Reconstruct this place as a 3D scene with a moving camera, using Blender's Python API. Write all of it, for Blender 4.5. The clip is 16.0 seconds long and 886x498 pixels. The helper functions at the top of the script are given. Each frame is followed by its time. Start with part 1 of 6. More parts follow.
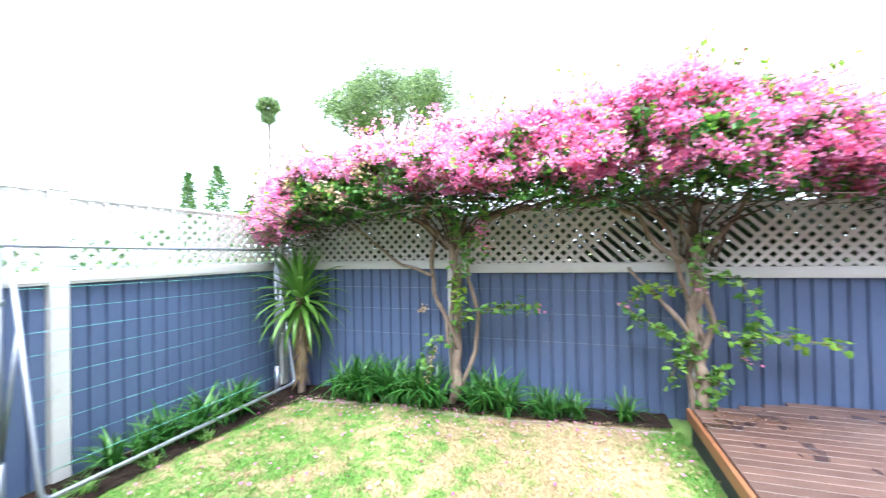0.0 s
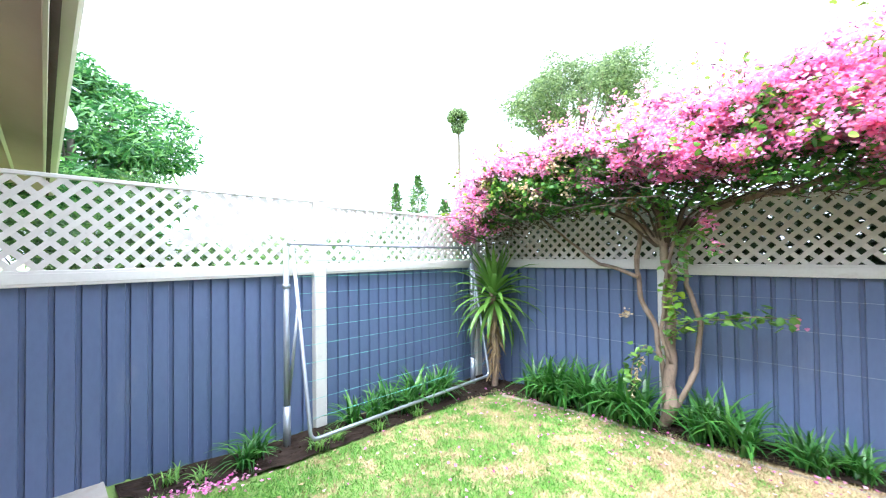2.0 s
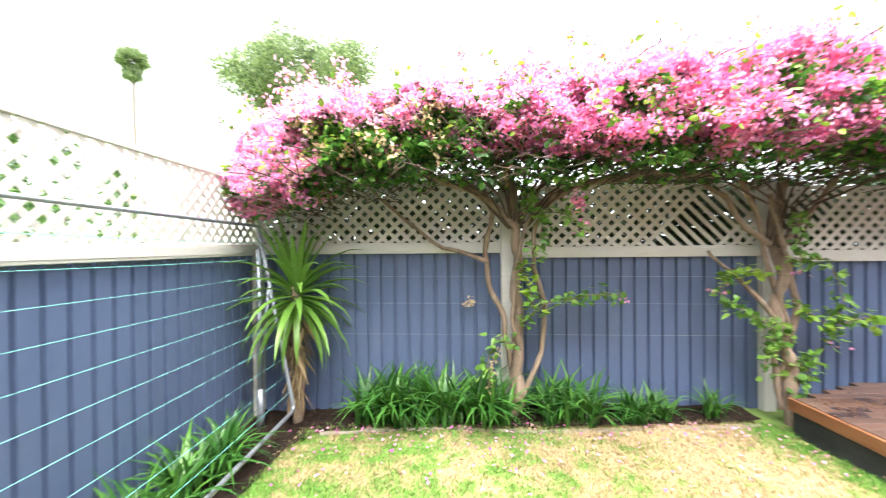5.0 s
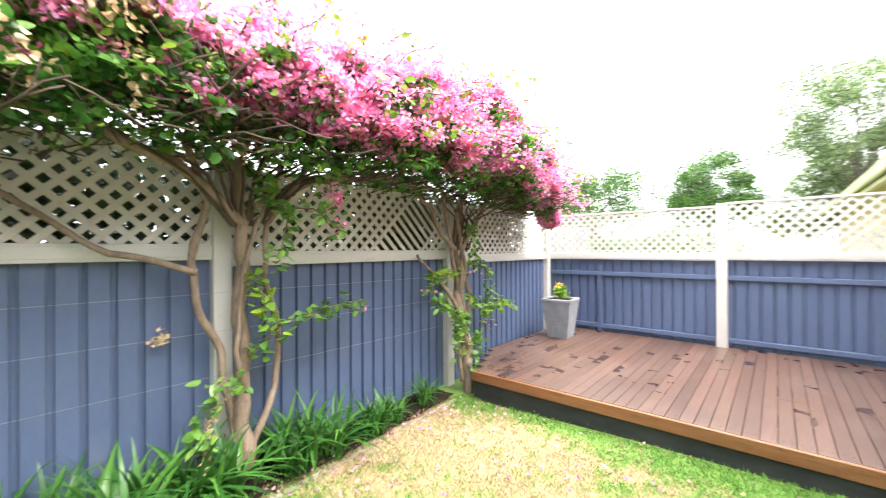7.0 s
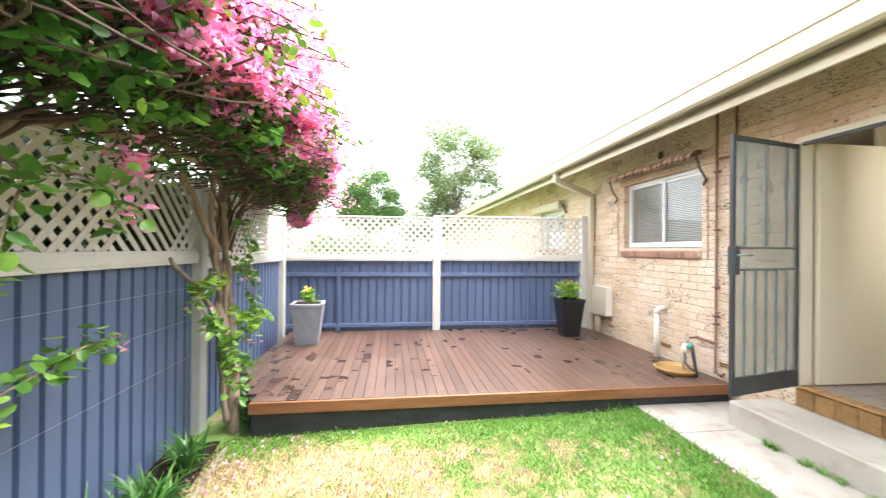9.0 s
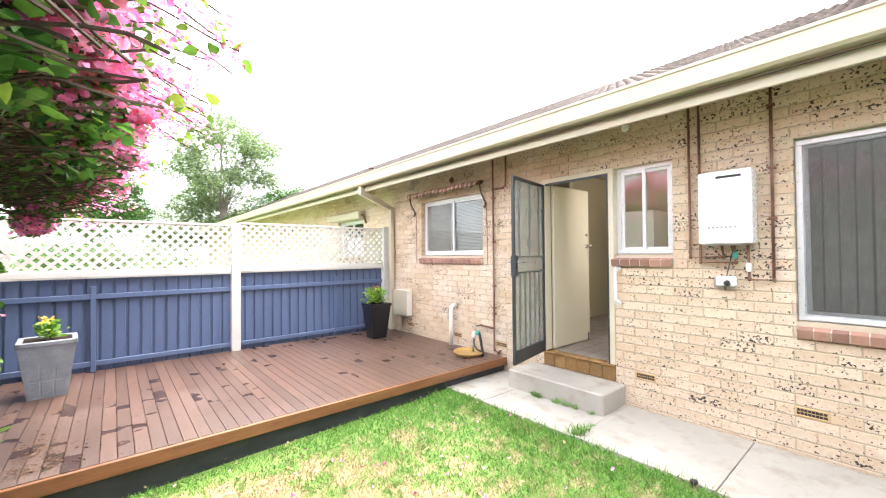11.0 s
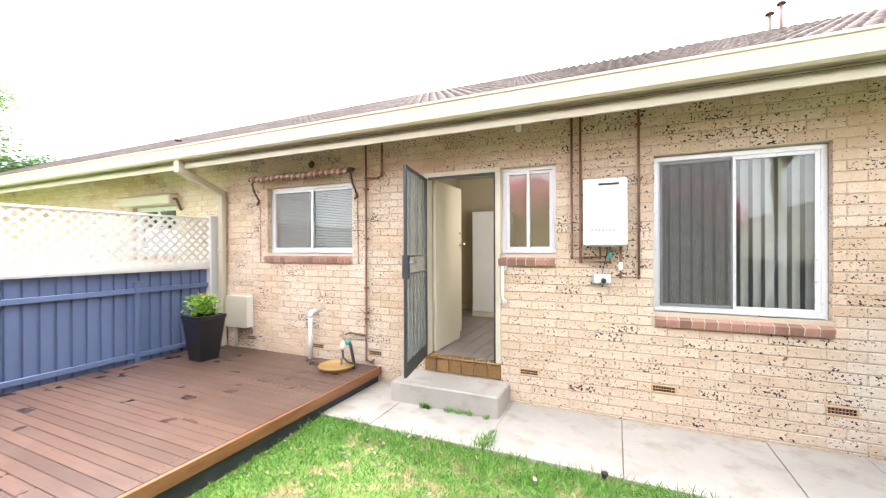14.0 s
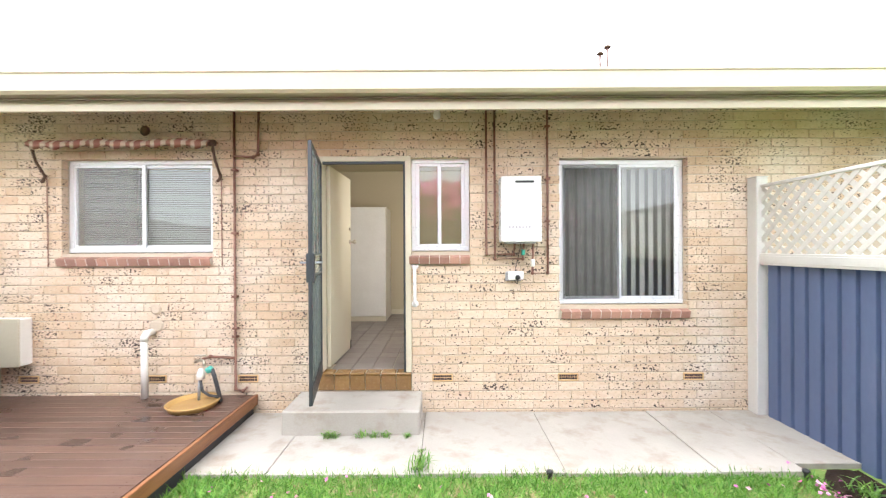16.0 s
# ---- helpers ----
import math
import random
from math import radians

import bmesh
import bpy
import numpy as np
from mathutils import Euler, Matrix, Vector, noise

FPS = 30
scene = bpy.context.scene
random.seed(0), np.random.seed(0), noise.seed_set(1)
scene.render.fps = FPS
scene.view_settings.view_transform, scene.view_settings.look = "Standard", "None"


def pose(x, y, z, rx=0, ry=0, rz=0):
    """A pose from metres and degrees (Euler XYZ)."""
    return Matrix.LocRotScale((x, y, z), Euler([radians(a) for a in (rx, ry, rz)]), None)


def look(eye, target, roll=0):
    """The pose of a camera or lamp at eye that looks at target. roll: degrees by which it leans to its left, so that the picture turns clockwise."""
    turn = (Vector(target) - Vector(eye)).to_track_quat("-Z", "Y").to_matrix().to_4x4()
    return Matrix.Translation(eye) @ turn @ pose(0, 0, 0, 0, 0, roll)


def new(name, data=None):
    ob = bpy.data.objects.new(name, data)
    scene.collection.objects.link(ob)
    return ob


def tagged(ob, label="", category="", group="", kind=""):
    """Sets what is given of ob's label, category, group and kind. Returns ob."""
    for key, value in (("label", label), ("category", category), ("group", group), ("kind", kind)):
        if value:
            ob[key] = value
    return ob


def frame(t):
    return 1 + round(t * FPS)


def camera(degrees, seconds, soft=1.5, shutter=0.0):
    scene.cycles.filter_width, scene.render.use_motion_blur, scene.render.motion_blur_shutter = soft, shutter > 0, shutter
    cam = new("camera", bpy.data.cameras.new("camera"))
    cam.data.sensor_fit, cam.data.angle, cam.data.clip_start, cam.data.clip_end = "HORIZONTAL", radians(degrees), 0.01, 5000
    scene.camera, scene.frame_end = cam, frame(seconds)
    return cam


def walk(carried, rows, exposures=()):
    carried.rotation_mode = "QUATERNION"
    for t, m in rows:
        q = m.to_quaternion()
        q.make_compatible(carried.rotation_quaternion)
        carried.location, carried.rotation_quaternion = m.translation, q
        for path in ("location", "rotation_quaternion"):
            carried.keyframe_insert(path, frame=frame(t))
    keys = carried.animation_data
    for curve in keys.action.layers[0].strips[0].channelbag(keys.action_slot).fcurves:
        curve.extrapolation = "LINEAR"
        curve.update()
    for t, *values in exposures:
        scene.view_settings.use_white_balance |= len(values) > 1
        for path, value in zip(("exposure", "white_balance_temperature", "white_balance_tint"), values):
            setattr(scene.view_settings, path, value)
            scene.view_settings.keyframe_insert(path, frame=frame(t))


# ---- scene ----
cam = camera(97.3, 16.0, soft=1.1, shutter=0.4)
PATH = [
    (0, (1.339, 0.617, 1.573), (0.713, 2.516, 1.597), -1.1),
    (0.5, (1.295, 0.609, 1.585), (0.32, 2.356, 1.604), -0.9),
    (1, (1.28, 0.601, 1.569), (0.067, 2.19, 1.601), -0.9),
    (1.5, (1.257, 0.613, 1.564), (-0.065, 2.113, 1.597), -0.8),
    (2, (1.168, 0.628, 1.557), (-0.229, 2.058, 1.593), -0.7),
    (2.5, (1.027, 0.715, 1.521), (-0.396, 2.12, 1.561), -0.8),
    (3, (0.77, 0.862, 1.435), (-0.638, 2.281, 1.476), -0.8),
    (3.2, (0.647, 0.924, 1.412), (-0.712, 2.392, 1.455), -0.8),
    (5.3, (-0.615, 1.28, 1.478), (-0.409, 3.269, 1.463), -0.2),
    (5.5, (-0.682, 1.339, 1.488), (-0.3, 3.302, 1.467), -0.0),
    (6, (-0.795, 1.574, 1.446), (0.036, 3.393, 1.436), -0.1),
    (6.5, (-0.92, 1.831, 1.44), (0.282, 3.43, 1.443), -0.2),
    (7, (-1.036, 2.098, 1.457), (0.483, 3.399, 1.459), -0.3),
    (7.5, (-1.099, 2.376, 1.48), (0.66, 3.327, 1.472), 0.2),
    (8, (-1.161, 2.741, 1.484), (0.765, 3.279, 1.48), 0.3),
    (8.5, (-1.198, 3.062, 1.476), (0.797, 3.202, 1.473), 0.5),
    (9, (-1.167, 3.366, 1.475), (0.816, 3.105, 1.48), 0.5),
    (9.5, (-1.182, 3.615, 1.494), (0.702, 2.942, 1.505), 0.4),
    (10, (-1.23, 3.796, 1.522), (0.499, 2.79, 1.534), 0.3),
    (10.2, (-1.227, 3.867, 1.512), (0.452, 2.78, 1.53), 0.1),
    (12.3, (-0.916, 4.048, 1.601), (0.457, 2.594, 1.622), 0.0),
    (12.5, (-0.87, 4.035, 1.598), (0.479, 2.558, 1.618), 0.2),
    (13, (-0.724, 4.023, 1.6), (0.52, 2.457, 1.617), 0.1),
    (13.5, (-0.535, 4.033, 1.603), (0.502, 2.322, 1.61), -0.1),
    (14, (-0.308, 3.98, 1.589), (0.504, 2.153, 1.585), -0.2),
    (14.5, (-0.067, 3.906, 1.583), (0.577, 2.012, 1.578), -0.2),
    (15, (0.169, 3.821, 1.571), (0.609, 1.87, 1.563), -0.2),
    (15.5, (0.358, 3.757, 1.554), (0.563, 1.768, 1.553), -0.2),
    (16, (0.495, 3.725, 1.557), (0.496, 1.725, 1.554), -0.3),
]
walk(cam, [(t, look(e, a, r)) for t, e, a, r in PATH], ((0, 2.77, 5500, 11), (3.2, 2.84, 5600, 11), (5.3, 2.86, 6500, 11), (7, 2.88, 6500, 10), (9, 2.95, 6450, 10), (12.3, 2.92, 6350, 12), (16, 2.96, 6350, 12)))

# ---- light ----
SUN_AZ, SUN_EL = 170.0, 68.0
world = bpy.data.worlds.new("sky")
scene.world = world
world.use_nodes = True
wn, wl = world.node_tree.nodes, world.node_tree.links
wn.clear()
sky = wn.new("ShaderNodeTexSky")
sky.sky_type, sky.sun_disc = "NISHITA", False
sky.sun_elevation, sky.sun_rotation = radians(SUN_EL), radians(SUN_AZ)
sky.dust_density, sky.air_density = 4.0, 1.0
cloud = wn.new("ShaderNodeMix")
cloud.data_type = "RGBA"
cloud.inputs[0].default_value = 0.82
cloud.inputs[7].default_value = (9.6, 9.8, 10.0, 1)
wbg, wout = wn.new("ShaderNodeBackground"), wn.new("ShaderNodeOutputWorld")
wbg.inputs[1].default_value = 0.08
wl.new(sky.outputs[0], cloud.inputs[6])
# an overcast sky is about twice as bright overhead as at the horizon
wco, wse, wgr, wmu = wn.new("ShaderNodeTexCoord"), wn.new("ShaderNodeSeparateXYZ"), wn.new("ShaderNodeMapRange"), wn.new("ShaderNodeVectorMath")
wmu.operation = "SCALE"
wgr.inputs[3].default_value, wgr.inputs[4].default_value = 0.62, 1.42
wl.new(wco.outputs["Generated"], wse.inputs[0])
wl.new(wse.outputs[2], wgr.inputs[0])
wl.new(cloud.outputs[2], wmu.inputs[0])
wl.new(wgr.outputs[0], wmu.inputs["Scale"])
wl.new(wmu.outputs[0], wbg.inputs[0])
wl.new(wbg.outputs[0], wout.inputs[0])
sun = new("sun", bpy.data.lights.new("sun", "SUN"))
sun.data.energy, sun.data.angle, sun.data.color = 1.4, radians(50), (1.0, 0.95, 0.88)
sun.matrix_world = look((0, 0, 0), (-math.sin(radians(SUN_AZ)) * math.cos(radians(SUN_EL)),
                                    -math.cos(radians(SUN_AZ)) * math.cos(radians(SUN_EL)), -math.sin(radians(SUN_EL))))


# ---- materials ----
def graph(name):
    m = bpy.data.materials.new(name)
    m.use_nodes = True
    n, l = m.node_tree.nodes, m.node_tree.links
    return m, n, l, n["Principled BSDF"]


def mixer(n, l, fac, a, b, mode="MIX"):
    k = n.new("ShaderNodeMix")
    k.data_type, k.blend_type = "RGBA", mode
    for slot, v in ((0, fac), (6, a), (7, b)):
        if isinstance(v, bpy.types.NodeSocket):
            l.new(v, k.inputs[slot])
        elif slot == 0:
            k.inputs[0].default_value = v
        else:
            k.inputs[slot].default_value = (*v, 1)
    return k.outputs[2]


def noise_of(n, l, vec, scale, detail=4, rough=0.55):
    k = n.new("ShaderNodeTexNoise")
    k.inputs["Scale"].default_value, k.inputs["Detail"].default_value, k.inputs["Roughness"].default_value = scale, detail, rough
    l.new(vec, k.inputs["Vector"])
    return k.outputs["Fac"]


def ramp_of(n, l, fac, lo, hi, a=0.0, b=1.0):
    k = n.new("ShaderNodeMapRange")
    for i, v in enumerate((lo, hi, a, b)):
        k.inputs[i + 1].default_value = v
    l.new(fac, k.inputs[0])
    return k.outputs[0]


def maths(n, l, op, a, b):
    k = n.new("ShaderNodeMath")
    k.operation = op
    for i, v in enumerate((a, b)):
        if isinstance(v, bpy.types.NodeSocket):
            l.new(v, k.inputs[i])
        else:
            k.inputs[i].default_value = v
    return k.outputs[0]


def coords(n, l, stretch=(1, 1, 1), scatter=False):
    c = n.new("ShaderNodeTexCoord").outputs["Object"]
    k = n.new("ShaderNodeMapping")
    k.inputs["Scale"].default_value = stretch
    l.new(c, k.inputs[0])
    if scatter:
        i = n.new("ShaderNodeObjectInfo").outputs["Random"]
        w = n.new("ShaderNodeVectorMath")
        w.operation = "SCALE"
        w.inputs[0].default_value = (37.0, 53.0, 71.0)
        l.new(i, w.inputs["Scale"])
        l.new(w.outputs[0], k.inputs[1])
    return k.outputs[0]


def bumped(n, l, bsdf, height, strength=0.2, dist=0.01):
    b = n.new("ShaderNodeBump")
    b.inputs["Strength"].default_value, b.inputs["Distance"].default_value = strength, dist
    l.new(height, b.inputs["Height"])
    l.new(b.outputs[0], bsdf.inputs["Normal"])


def surface(name, c1, c2, big=3.0, fine=60.0, rough=0.6, metal=0.0, bump=0.15, stain=None, stain_at=(0.58, 0.72), stretch=(1, 1, 1), vary="", amount=0.25, gloss_vary=0.1, shine=0.5):
    """Two-scale mottled surface; stain: a third colour in blotches; vary: 'island' or 'object' brightness change."""
    m, n, l, p = graph(name)
    v = coords(n, l, stretch, vary == "object")
    a, f = noise_of(n, l, v, big, 5), noise_of(n, l, v, fine, 3)
    mid = maths(n, l, "ADD", maths(n, l, "MULTIPLY", a, 0.65), maths(n, l, "MULTIPLY", f, 0.35))
    col = mixer(n, l, ramp_of(n, l, mid, 0.33, 0.67), c1, c2)
    if stain:
        col = mixer(n, l, ramp_of(n, l, noise_of(n, l, v, big * 2.3, 6, 0.65), *stain_at), col, stain)
    if vary:
        r = n.new("ShaderNodeObjectInfo").outputs["Random"] if vary == "object" else n.new("ShaderNodeNewGeometry").outputs["Random Per Island"]
        hsv = n.new("ShaderNodeHueSaturation")
        l.new(ramp_of(n, l, r, 0, 1, 1 - amount, 1 + amount), hsv.inputs["Value"])
        l.new(col, hsv.inputs["Color"])
        col = hsv.outputs[0]
    l.new(col, p.inputs["Base Color"])
    l.new(ramp_of(n, l, f, 0.3, 0.7, rough - gloss_vary, rough + gloss_vary), p.inputs["Roughness"])
    p.inputs["Metallic"].default_value, p.inputs["Specular IOR Level"].default_value = metal, shine
    if bump:
        bumped(n, l, p, f, bump, 0.004)
    return m


def leafy(name, tones, rough=0.5, through_light=0.25):
    """Leaf or petal: tones picked per island, a little light let through."""
    m, n, l, p = graph(name)
    r = n.new("ShaderNodeNewGeometry").outputs["Random Per Island"]
    k = n.new("ShaderNodeValToRGB")
    while len(k.color_ramp.elements) < len(tones):
        k.color_ramp.elements.new(0.5)
    for i, (e, c) in enumerate(zip(k.color_ramp.elements, tones)):
        e.position, e.color = i / max(1, len(tones) - 1), (*c, 1)
    l.new(r, k.inputs[0])
    v = coords(n, l)
    col = mixer(n, l, 0.35, k.outputs[0], mixer(n, l, noise_of(n, l, v, 45, 3), (0.02, 0.03, 0.01), (1, 1, 1)), "OVERLAY")
    l.new(col, p.inputs["Base Color"])
    p.inputs["Roughness"].default_value = rough
    t = n.new("ShaderNodeBsdfTranslucent")
    l.new(col, t.inputs[0])
    s = n.new("ShaderNodeMixShader")
    s.inputs[0].default_value = through_light
    l.new(p.outputs[0], s.inputs[1])
    l.new(t.outputs[0], s.inputs[2])
    l.new(s.outputs[0], n["Material Output"].inputs[0])
    return m


def clear_glass(name, tint=(0.9, 0.95, 0.93), low=0.10, high=0.9):
    m, n, l, p = graph(name)
    n.remove(p)
    tr, gl, lw, mx = n.new("ShaderNodeBsdfTransparent"), n.new("ShaderNodeBsdfGlossy"), n.new("ShaderNodeLayerWeight"), n.new("ShaderNodeMixShader")
    tr.inputs[0].default_value = (*tint, 1)
    gl.inputs["Roughness"].default_value = 0.01
    lw.inputs[0].default_value = 0.5
    l.new(ramp_of(n, l, maths(n, l, "POWER", lw.outputs["Facing"], 3.2), 0, 1, low, high), mx.inputs[0])
    l.new(tr.outputs[0], mx.inputs[1])
    l.new(gl.outputs[0], mx.inputs[2])
    l.new(mx.outputs[0], n["Material Output"].inputs[0])
    return m


def mesh_screen(name, colour, cover):
    m, n, l, p = graph(name)
    p.inputs["Base Color"].default_value, p.inputs["Roughness"].default_value = (*colour, 1), 0.6
    tr, mx = n.new("ShaderNodeBsdfTransparent"), n.new("ShaderNodeMixShader")
    v = coords(n, l)
    l.new(ramp_of(n, l, noise_of(n, l, v, 9, 3), 0.3, 0.7, cover - 0.02, cover + 0.02), mx.inputs[0])
    l.new(tr.outputs[0], mx.inputs[1])
    l.new(p.outputs[0], mx.inputs[2])
    l.new(mx.outputs[0], n["Material Output"].inputs[0])
    return m


def brick_material():
    m, n, l, p = graph("tan_brick")
    v = coords(n, l, (1, 1, 1), True)
    flat = coords(n, l)
    geo = n.new("ShaderNodeNewGeometry").outputs["Random Per Island"]
    obr = n.new("ShaderNodeObjectInfo").outputs["Random"]
    r = maths(n, l, "FRACT", maths(n, l, "ADD", geo, obr), 0)
    tone = mixer(n, l, ramp_of(n, l, r, 0.0, 1.0), (0.555, 0.405, 0.27), (0.69, 0.55, 0.405))
    tone = mixer(n, l, ramp_of(n, l, noise_of(n, l, flat, 1.3, 4), 0.42, 0.70), tone, (0.74, 0.655, 0.555))
    tone = mixer(n, l, ramp_of(n, l, noise_of(n, l, v, 38, 4), 0.35, 0.8, 0, 0.5), tone, (0.45, 0.31, 0.18))
    pits = noise_of(n, l, v, 50, 2, 0.5)
    dens = ramp_of(n, l, noise_of(n, l, flat, 1.9, 3), 0.34, 0.68, 0.685, 0.575)
    burnt = ramp_of(n, l, maths(n, l, "FRACT", maths(n, l, "MULTIPLY", r, 7.3), 0), 0.70, 0.97, 0.0, 0.075)
    dens = maths(n, l, "SUBTRACT", dens, burnt)
    spot = ramp_of(n, l, maths(n, l, "SUBTRACT", pits, dens), 0.0, 0.02)
    col = mixer(n, l, spot, tone, (0.055, 0.040, 0.034))
    l.new(col, p.inputs["Base Color"])
    p.inputs["Roughness"].default_value = 0.85
    h = maths(n, l, "SUBTRACT", maths(n, l, "MULTIPLY", noise_of(n, l, v, 120, 3), 0.4), spot)
    bumped(n, l, p, h, 0.5, 0.004)
    return m


def turf_material(name, blades):
    m, n, l, p = graph(name)
    v = coords(n, l)
    xyz = n.new("ShaderNodeSeparateXYZ")
    l.new(v, xyz.inputs[0])
    x, y = xyz.outputs[0], xyz.outputs[1]
    patch = noise_of(n, l, v, 4.2, 8, 0.78)
    near_path = ramp_of(n, l, y, 1.0, 2.9, 0.11, 0.0)
    near_deck = maths(n, l, "ADD", ramp_of(n, l, x, 1.75, 2.3, 0.0, 0.22), maths(n, l, "ADD", ramp_of(n, l, x, 2.4, 2.8, 0.0, -0.08), ramp_of(n, l, x, -2.8, -2.4, 0.05, 0.0)))
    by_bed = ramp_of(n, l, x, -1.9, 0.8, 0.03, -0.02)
    bare = maths(n, l, "MULTIPLY", ramp_of(n, l, x, 0.2, 1.2, 0, 1), ramp_of(n, l, y, 2.6, 3.6, 0, -0.06))
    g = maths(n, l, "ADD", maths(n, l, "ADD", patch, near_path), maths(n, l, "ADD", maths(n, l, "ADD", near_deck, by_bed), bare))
    fine = noise_of(n, l, v, 70, 3)
    if blades:
        g = maths(n, l, "ADD", g, ramp_of(n, l, n.new("ShaderNodeNewGeometry").outputs["Random Per Island"], 0, 1, -0.07, 0.07))
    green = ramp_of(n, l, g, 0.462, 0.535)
    if blades:
        r = n.new("ShaderNodeNewGeometry").outputs["Random Per Island"]
        lush = mixer(n, l, r, (0.045, 0.17, 0.018), (0.18, 0.36, 0.05))
        dry = mixer(n, l, r, (0.31, 0.23, 0.115), (0.56, 0.44, 0.255))
    else:
        lush = mixer(n, l, fine, (0.10, 0.19, 0.032), (0.22, 0.31, 0.075))
        dry = mixer(n, l, fine, (0.30, 0.225, 0.112), (0.48, 0.39, 0.23))
    l.new(mixer(n, l, green, dry, lush), p.inputs["Base Color"])
    p.inputs["Roughness"].default_value = 0.75
    if not blades:
        bumped(n, l, p, fine, 0.6, 0.02)
    return m


def deck_material():
    m, n, l, p = graph("oiled_decking")
    v = coords(n, l, (0.5, 7, 7), True)
    flat = coords(n, l)
    r = n.new("ShaderNodeObjectInfo").outputs["Random"]
    grain = noise_of(n, l, v, 9, 6, 0.6)
    tone = mixer(n, l, ramp_of(n, l, r, 0, 1), (0.082, 0.046, 0.034), (0.150, 0.084, 0.060))
    tone = mixer(n, l, ramp_of(n, l, grain, 0.35, 0.7, 0, 0.7), tone, (0.060, 0.032, 0.023))
    worn = ramp_of(n, l, noise_of(n, l, flat, 1.6, 4), 0.45, 0.72, 0, 0.55)
    tone = mixer(n, l, worn, tone, (0.175, 0.118, 0.094))
    damp = ramp_of(n, l, noise_of(n, l, flat, 2.1, 6, 0.7), 0.48, 0.68, 0, 0.6)
    tone = mixer(n, l, damp, tone, (0.075, 0.045, 0.034))
    # water left on the boards, in short streaks along them
    wv = coords(n, l, (2.3, 1.3, 1), True)
    wet = ramp_of(n, l, noise_of(n, l, wv, 1.6, 4, 0.5), 0.60, 0.62)
    fall = ramp_of(n, l, noise_of(n, l, flat, 1.1, 1), 0.44, 0.50)
    wet = maths(n, l, "MULTIPLY", wet, fall)
    col = mixer(n, l, maths(n, l, "MULTIPLY", wet, 0.88), tone, (0.040, 0.022, 0.018))
    l.new(col, p.inputs["Base Color"])
    l.new(ramp_of(n, l, wet, 0, 1, 0.36, 0.14), p.inputs["Roughness"])
    bumped(n, l, p, grain, 0.25, 0.003)
    return m


BRICK = brick_material()
MORTAR = surface("mortar", (0.48, 0.395, 0.295), (0.60, 0.51, 0.40), 2, 90, 0.9, bump=0.4)
SILL = surface("sill_brick", (0.30, 0.155, 0.11), (0.42, 0.24, 0.18), 5, 60, 0.6, bump=0.3, stain=(0.26, 0.13, 0.10), vary="object")
JOINT = surface("white_mortar", (0.55, 0.50, 0.44), (0.66, 0.61, 0.55), 6, 90, 0.9, bump=0.2)
CREAM = surface("cream_paint", (0.47, 0.415, 0.30), (0.52, 0.47, 0.355), 1.2, 40, 0.4, bump=0.05, stain=(0.62, 0.52, 0.36), stain_at=(0.62, 0.85))
OFFWHITE = surface("fence_cream", (0.56, 0.545, 0.505), (0.64, 0.625, 0.585), 1.5, 50, 0.5, bump=0.06, stain=(0.42, 0.39, 0.33), stain_at=(0.62, 0.8))
LATTICE = surface("lattice_cream", (0.53, 0.512, 0.46), (0.635, 0.615, 0.565), 3, 60, 0.6, bump=0.1, stain=(0.38, 0.34, 0.28), stain_at=(0.6, 0.8), vary="object", amount=0.07)
BLUE = surface("blue_steel", (0.082, 0.114, 0.206), (0.110, 0.149, 0.258), 1.1, 30, 0.42, bump=0.03, stain=(0.16, 0.185, 0.27), stain_at=(0.62, 0.85), stretch=(1, 1, 0.4))
GALV = surface("galvanised_pipe", (0.30, 0.33, 0.38), (0.42, 0.45, 0.50), 6, 60, 0.45, 0.7, 0.06)
CORD = surface("green_line", (0.14, 0.46, 0.42), (0.22, 0.56, 0.52), 8, 60, 0.5, bump=0)
ALU = surface("window_aluminium", (0.70, 0.71, 0.73), (0.80, 0.81, 0.83), 2, 40, 0.35, 0.25, 0.03)
WHITE = surface("white_enamel", (0.80, 0.80, 0.79), (0.84, 0.84, 0.83), 1.5, 40, 0.28, bump=0.02)
WHITE_PVC = surface("white_pvc", (0.74, 0.72, 0.66), (0.82, 0.80, 0.75), 3, 40, 0.4, bump=0.03)
BLACKISH = surface("black_slot", (0.012, 0.012, 0.013), (0.03, 0.03, 0.032), 5, 50, 0.5, bump=0.05)
COPPER = surface("old_copper", (0.16, 0.075, 0.055), (0.30, 0.145, 0.10), 9, 60, 0.5, 0.35, 0.15, stain=(0.22, 0.20, 0.17))
BRASS = surface("dull_brass", (0.42, 0.38, 0.30), (0.55, 0.50, 0.42), 8, 60, 0.35, 0.85, 0.1)
RUST = surface("rusty_iron", (0.07, 0.04, 0.03), (0.15, 0.085, 0.06), 12, 80, 0.8, 0.2, 0.3)
EDGE = surface("dirty_edging", (0.20, 0.17, 0.13), (0.36, 0.32, 0.26), 5, 80, 0.9, bump=0.4, stain=(0.10, 0.085, 0.06), stain_at=(0.5, 0.7))
CONCRETE = surface("pale_concrete", (0.345, 0.318, 0.278), (0.46, 0.43, 0.38), 1.7, 110, 0.88, bump=0.4, stain=(0.29, 0.235, 0.175), stain_at=(0.50, 0.78))
TILE = surface("brown_glazed_tile", (0.23, 0.125, 0.045), (0.36, 0.205, 0.08), 7, 50, 0.2, bump=0.05, vary="object")
